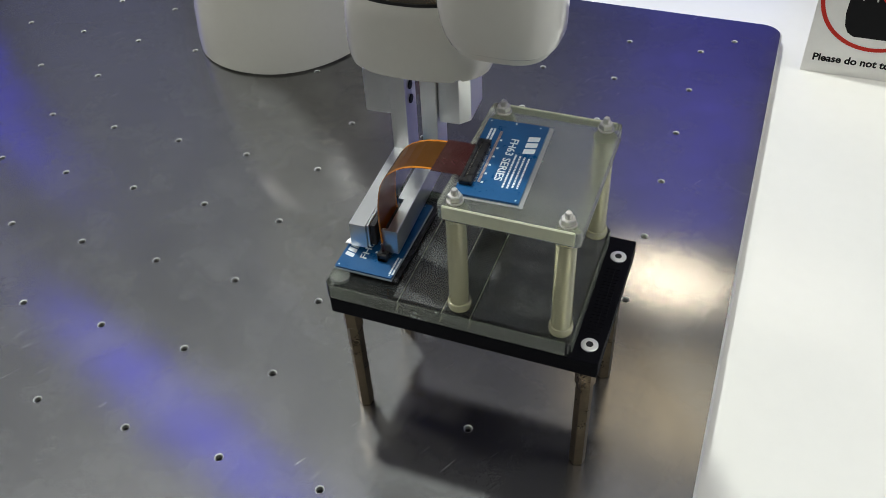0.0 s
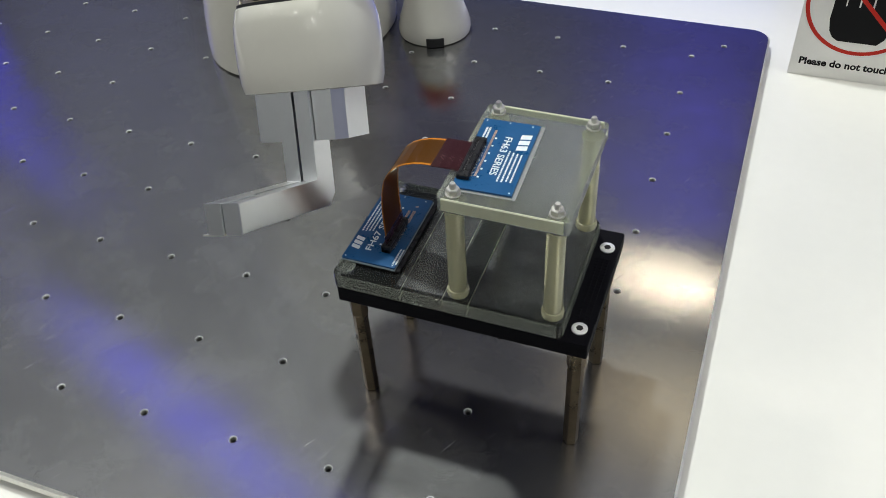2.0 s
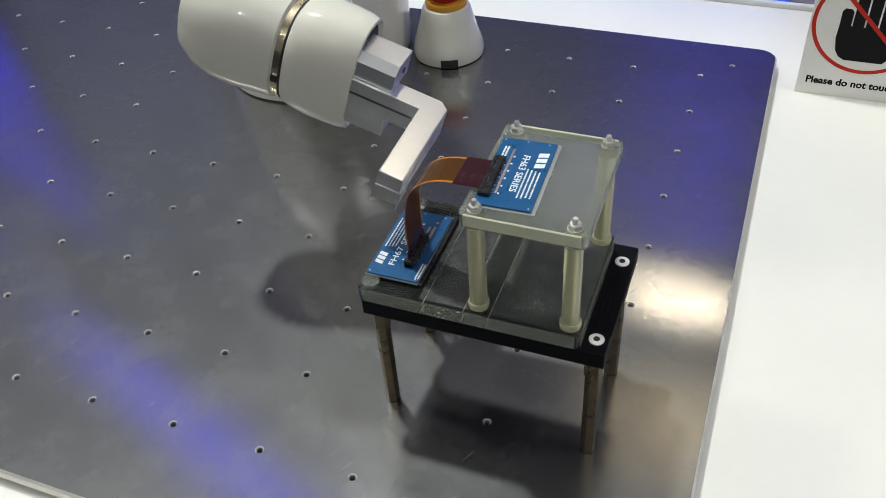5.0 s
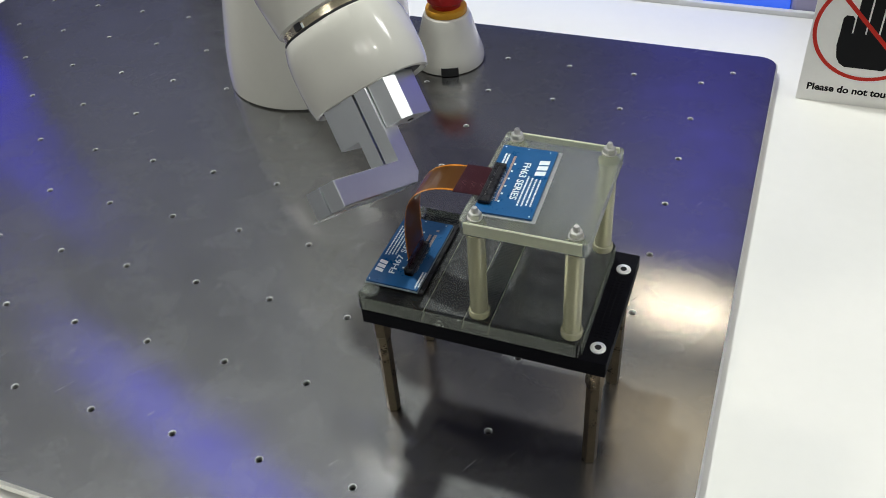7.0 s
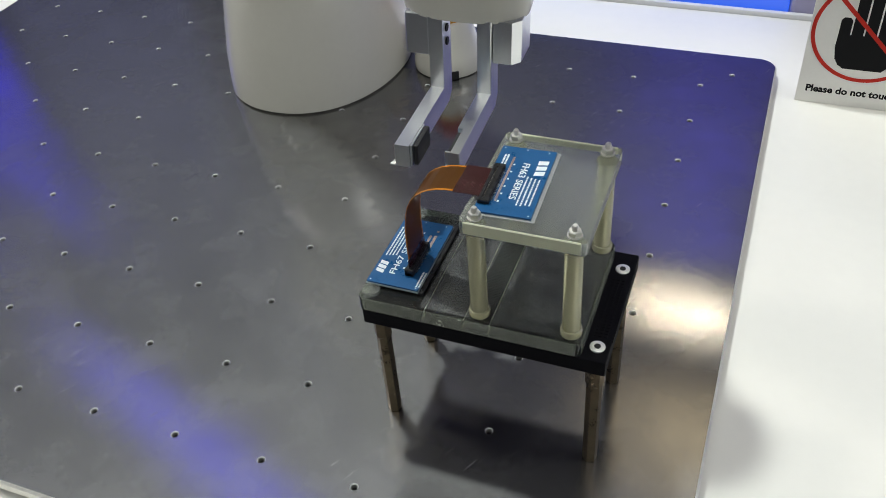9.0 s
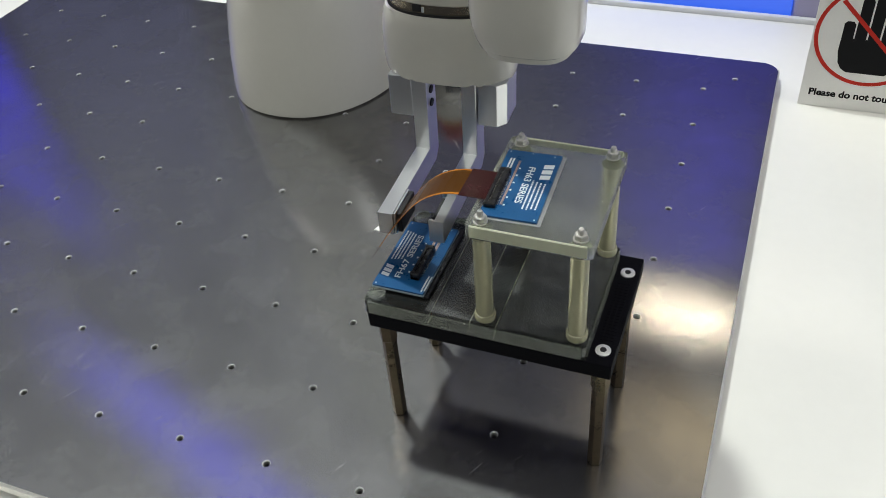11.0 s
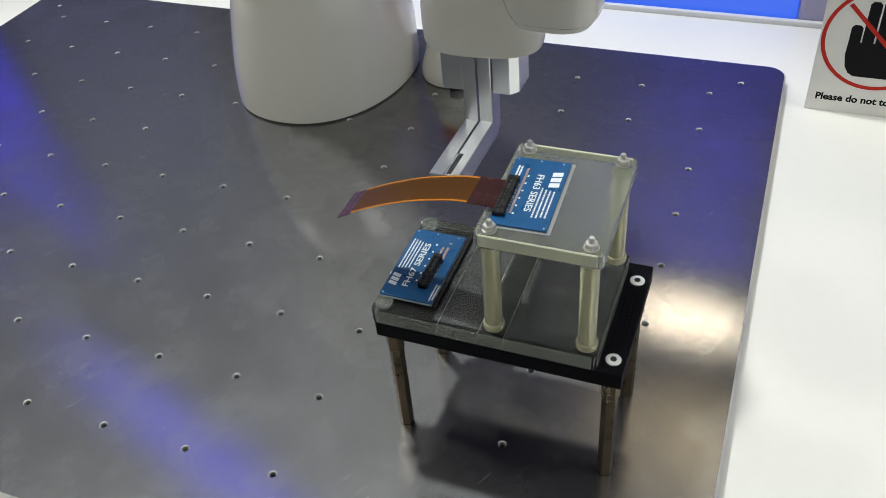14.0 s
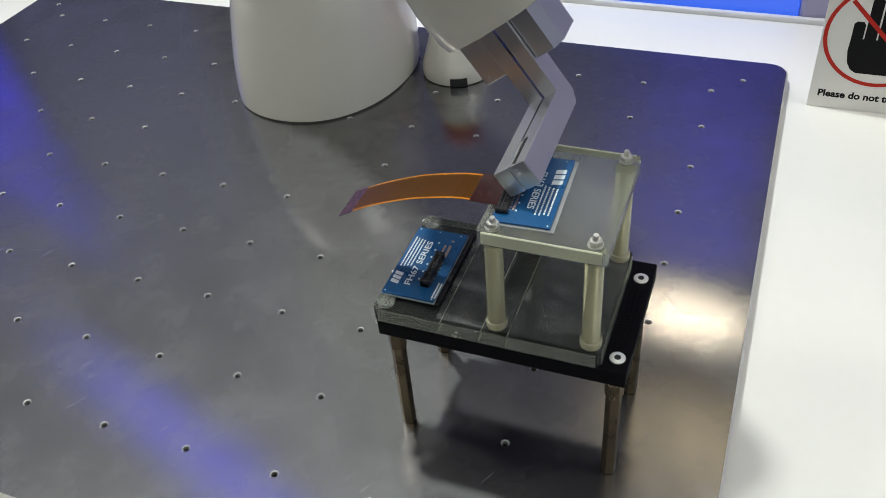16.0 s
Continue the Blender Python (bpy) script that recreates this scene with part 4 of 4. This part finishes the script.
# ---- moving parts ----
def along(rows, t, curved=True):
    """The values of the rows at t, gliding from row to row."""
    k = max(0, min(len(rows) - 2, sum(r[0] <= t for r in rows) - 1))
    t0, t1 = rows[k][0], rows[k + 1][0]
    w = (t - t0) / (t1 - t0)
    out = []
    for a, b, before, after in zip(rows[k][1:], rows[k + 1][1:], rows[max(0, k - 1)][1:], rows[min(len(rows) - 1, k + 2)][1:]):
        if not curved:
            out.append(a + (b - a) * w)
            continue
        ta, tb = rows[max(0, k - 1)][0], rows[min(len(rows) - 1, k + 2)][0]
        m0 = 0 if k == 0 or (b - a) * (a - before) <= 0 else (b - before) / (t1 - ta) * (t1 - t0)
        m1 = 0 if k + 2 >= len(rows) or (after - b) * (b - a) <= 0 else (after - a) / (tb - t0) * (t1 - t0)
        lim = 3 * abs(b - a)
        m0, m1 = max(-lim, min(lim, m0)), max(-lim, min(lim, m1))
        out.append((2 * w ** 3 - 3 * w * w + 1) * a + (w ** 3 - 2 * w * w + w) * m0 + (3 * w * w - 2 * w ** 3) * b + (w ** 3 - w * w) * m1)
    return out


def motions():
    base = Matrix.Translation((0.0, -0.30, 0.0))
    times = sorted({round(0.25 * k, 2) for k in range(65)} | {r[0] for r in WRIST} | {r[0] for r in JAW})
    rows = [(t, base @ pose(*along(WRIST, t))) for t in times]
    walk(wrist, rows)
    for ob, s in ((finger_a, -1), (finger_b, 1)):
        walk(ob, [(t, m @ pose(s * along(JAW, t, False)[0], 0, 0)) for t, m in rows])
    # the forearm stays upright while the wrist pitches about its pivot
    pivot = Matrix.Translation((CX, CY, 0.09))
    stand = []
    for t, m in rows:
        upright = Matrix.Translation(m @ pivot.translation) @ pose(0, 0, 0, 0, 0, along(FOREARM, t, False)[0])
        stand.append((t, m.inverted() @ upright @ pivot.inverted()))
    walk(forearm, stand)
    # elbow above the line from the shoulder to the forearm's end
    first, second = [], []
    for (t, m), (_, s) in zip(rows, stand):
        reach = m @ s @ Vector((0.0385, 0.0, 0.158)) - SHOULDER
        d = min(reach.length, UPPER + FORE - 0.004)
        u = reach.normalized()
        w = (Vector((0, 0, 1)) - u.z * u).normalized()
        c = (UPPER ** 2 + d * d - FORE ** 2) / (2 * UPPER * d)
        elbow = UPPER * (c * u + math.sqrt(1 - c * c) * w)
        for track, foot, way in ((first, SHOULDER, elbow), (second, SHOULDER + elbow, reach - elbow)):
            z = way.normalized()
            x = w.cross(u).normalized()
            y = z.cross(x)
            track.append((t, Matrix.Translation(foot) @ Matrix((x, y, z)).transposed().to_4x4()))
    walk(upper_arm, first)
    walk(fore_link, second)
    keys = [(t, [(1 - w) * a + w * b for a, b in zip(ANGLES[one], ANGLES[two])]) for t, one, two, w in CABLE]
    tracks = [[] for _ in pieces]
    for t, angles in keys:
        at = Vector((0.0, 0.0))
        for k, a in enumerate(angles):
            way = STEP * Vector((math.cos(a), math.sin(a)))
            c = at + way / 2
            tracks[k].append((t, Matrix.Translation((c.x, 0, c.y)) @ pose(0, 0, 0, 0, 180 - math.degrees(a), 0)))
            at += way
    for ob, rows in zip(pieces, tracks):
        walk(ob, rows)


JAW = [(0.0, 0.0028), (0.1, 0.0030), (0.3, 0.0079), (0.6, 0.0079), (0.85, 0.0), (8.1, 0.0), (8.2, 0.0022), (8.35, 0.0080), (9.2, 0.0078), (9.8, 0.0028), (10.7, 0.0028), (11.0, 0.0078), (11.6, 0.0080),
       (11.75, 0.0072), (12.0, 0.0), (16.0, 0.0)]
FOREARM = [(0.0, 0), (0.6, 0), (1.2, 60), (1.7, 110), (2.2, 124), (7.5, 124), (8.0, 80), (8.5, 30), (9.0, 0), (14.2, 0), (15.0, 40), (16.0, 40)]
CABLE = [(0.0, "plugged", "free", 0.0), (9.4, "plugged", "free", 0.0), (10.0, "plugged", "free", 0.0), (10.6, "plugged", "held", 0.5), (11.0, "held", "free", 0.0), (11.3, "held", "free", 0.0), (11.5, "held", "free", 0.05),
         (11.65, "held", "sprung", 0.6), (11.8, "sprung", "free", 0.0), (12.0, "sprung", "free", 0.5), (12.2, "sprung", "free", 0.35), (12.35, "low", "free", 0.1), (12.5, "low", "free", 0.2), (13.0, "free", "low", 0.3), (13.5, "free", "low", 0.0), (16.0, "free", "low", 0.0)]
WRIST = [
    (0.0, 0.2065, 0.0639, 0.1001, -0.7, 0.1, 2.6),
    (0.5, 0.2040, 0.0927, 0.1061, -0.5, 0.8, 3.2),
    (1.0, 0.2061, 0.1174, 0.1035, -0.2, 0.2, 1.4),
    (1.5, 0.1987, 0.0719, 0.1099, -11.3, -1.8, -0.0),
    (2.0, 0.1816, 0.0030, 0.1225, -28.5, -13.4, 2.0),
    (2.3, 0.1683, -0.0058, 0.1157, -30.6, -23.6, -0.4),
    (2.5, 0.1627, -0.0038, 0.1112, -34.6, -29.6, 10.2),
    (2.8, 0.1580, 0.0094, 0.1048, -31.3, -39.0, 14.0),
    (3.0, 0.1582, 0.0199, 0.1061, -29.5, -49.0, 18.0),
    (3.5, 0.1527, 0.0684, 0.1057, -6.5, -70.4, 7.2),
    (4.0, 0.1832, 0.0785, 0.1222, -0.7, -73.6, 3.3),
    (4.2, 0.1905, 0.0768, 0.1206, -0.5, -73.7, 3.0),
    (6.5, 0.1931, 0.0733, 0.1122, -26.5, -56.1, 18.2),
    (7.0, 0.1932, 0.0379, 0.1205, -30.7, -33.4, 10.8),
    (7.5, 0.1955, 0.0355, 0.1305, -27.2, -17.9, 2.1),
    (8.0, 0.2037, 0.0726, 0.1367, -14.1, -5.3, 0.2),
    (8.2, 0.1947, 0.1249, 0.1198, -4.3, -1.0, -1.5),
    (8.5, 0.2016, 0.1368, 0.1279, 0.0, 0.7, 1.5),
    (9.0, 0.2073, 0.0986, 0.1281, -0.9, 1.8, 2.9),
    (9.7, 0.2066, 0.0650, 0.1010, -0.6, 0.3, 2.6),
    (10.4, 0.2066, 0.0640, 0.1010, -0.6, 0.3, 2.6),
    (11.5, 0.2066, 0.0862, 0.1219, -0.4, 1.6, 3.0),
    (12.0, 0.1980, 0.1243, 0.0992, -4.1, -0.7, 3.4),
    (12.5, 0.1945, 0.0657, 0.0940, -6.5, -0.4, 2.1),
    (13.0, 0.2031, 0.0618, 0.0941, -5.7, -0.2, 2.0),
    (13.5, 0.2031, 0.0747, 0.1014, -4.9, -0.1, 1.9),
    (14.0, 0.2025, 0.1196, 0.1031, -2.3, -1.5, 0.1),
    (14.5, 0.2178, 0.0887, 0.1508, 1.1, -20.3, -0.4),
    (15.0, 0.2357, 0.0745, 0.1746, 2.8, -35.8, -0.3),
    (15.5, 0.2616, 0.0631, 0.1634, 0.1, -36.6, 0.9),
    (16.0, 0.2503, 0.0668, 0.1528, -0.2, -35.9, 1.1),
]
motions()
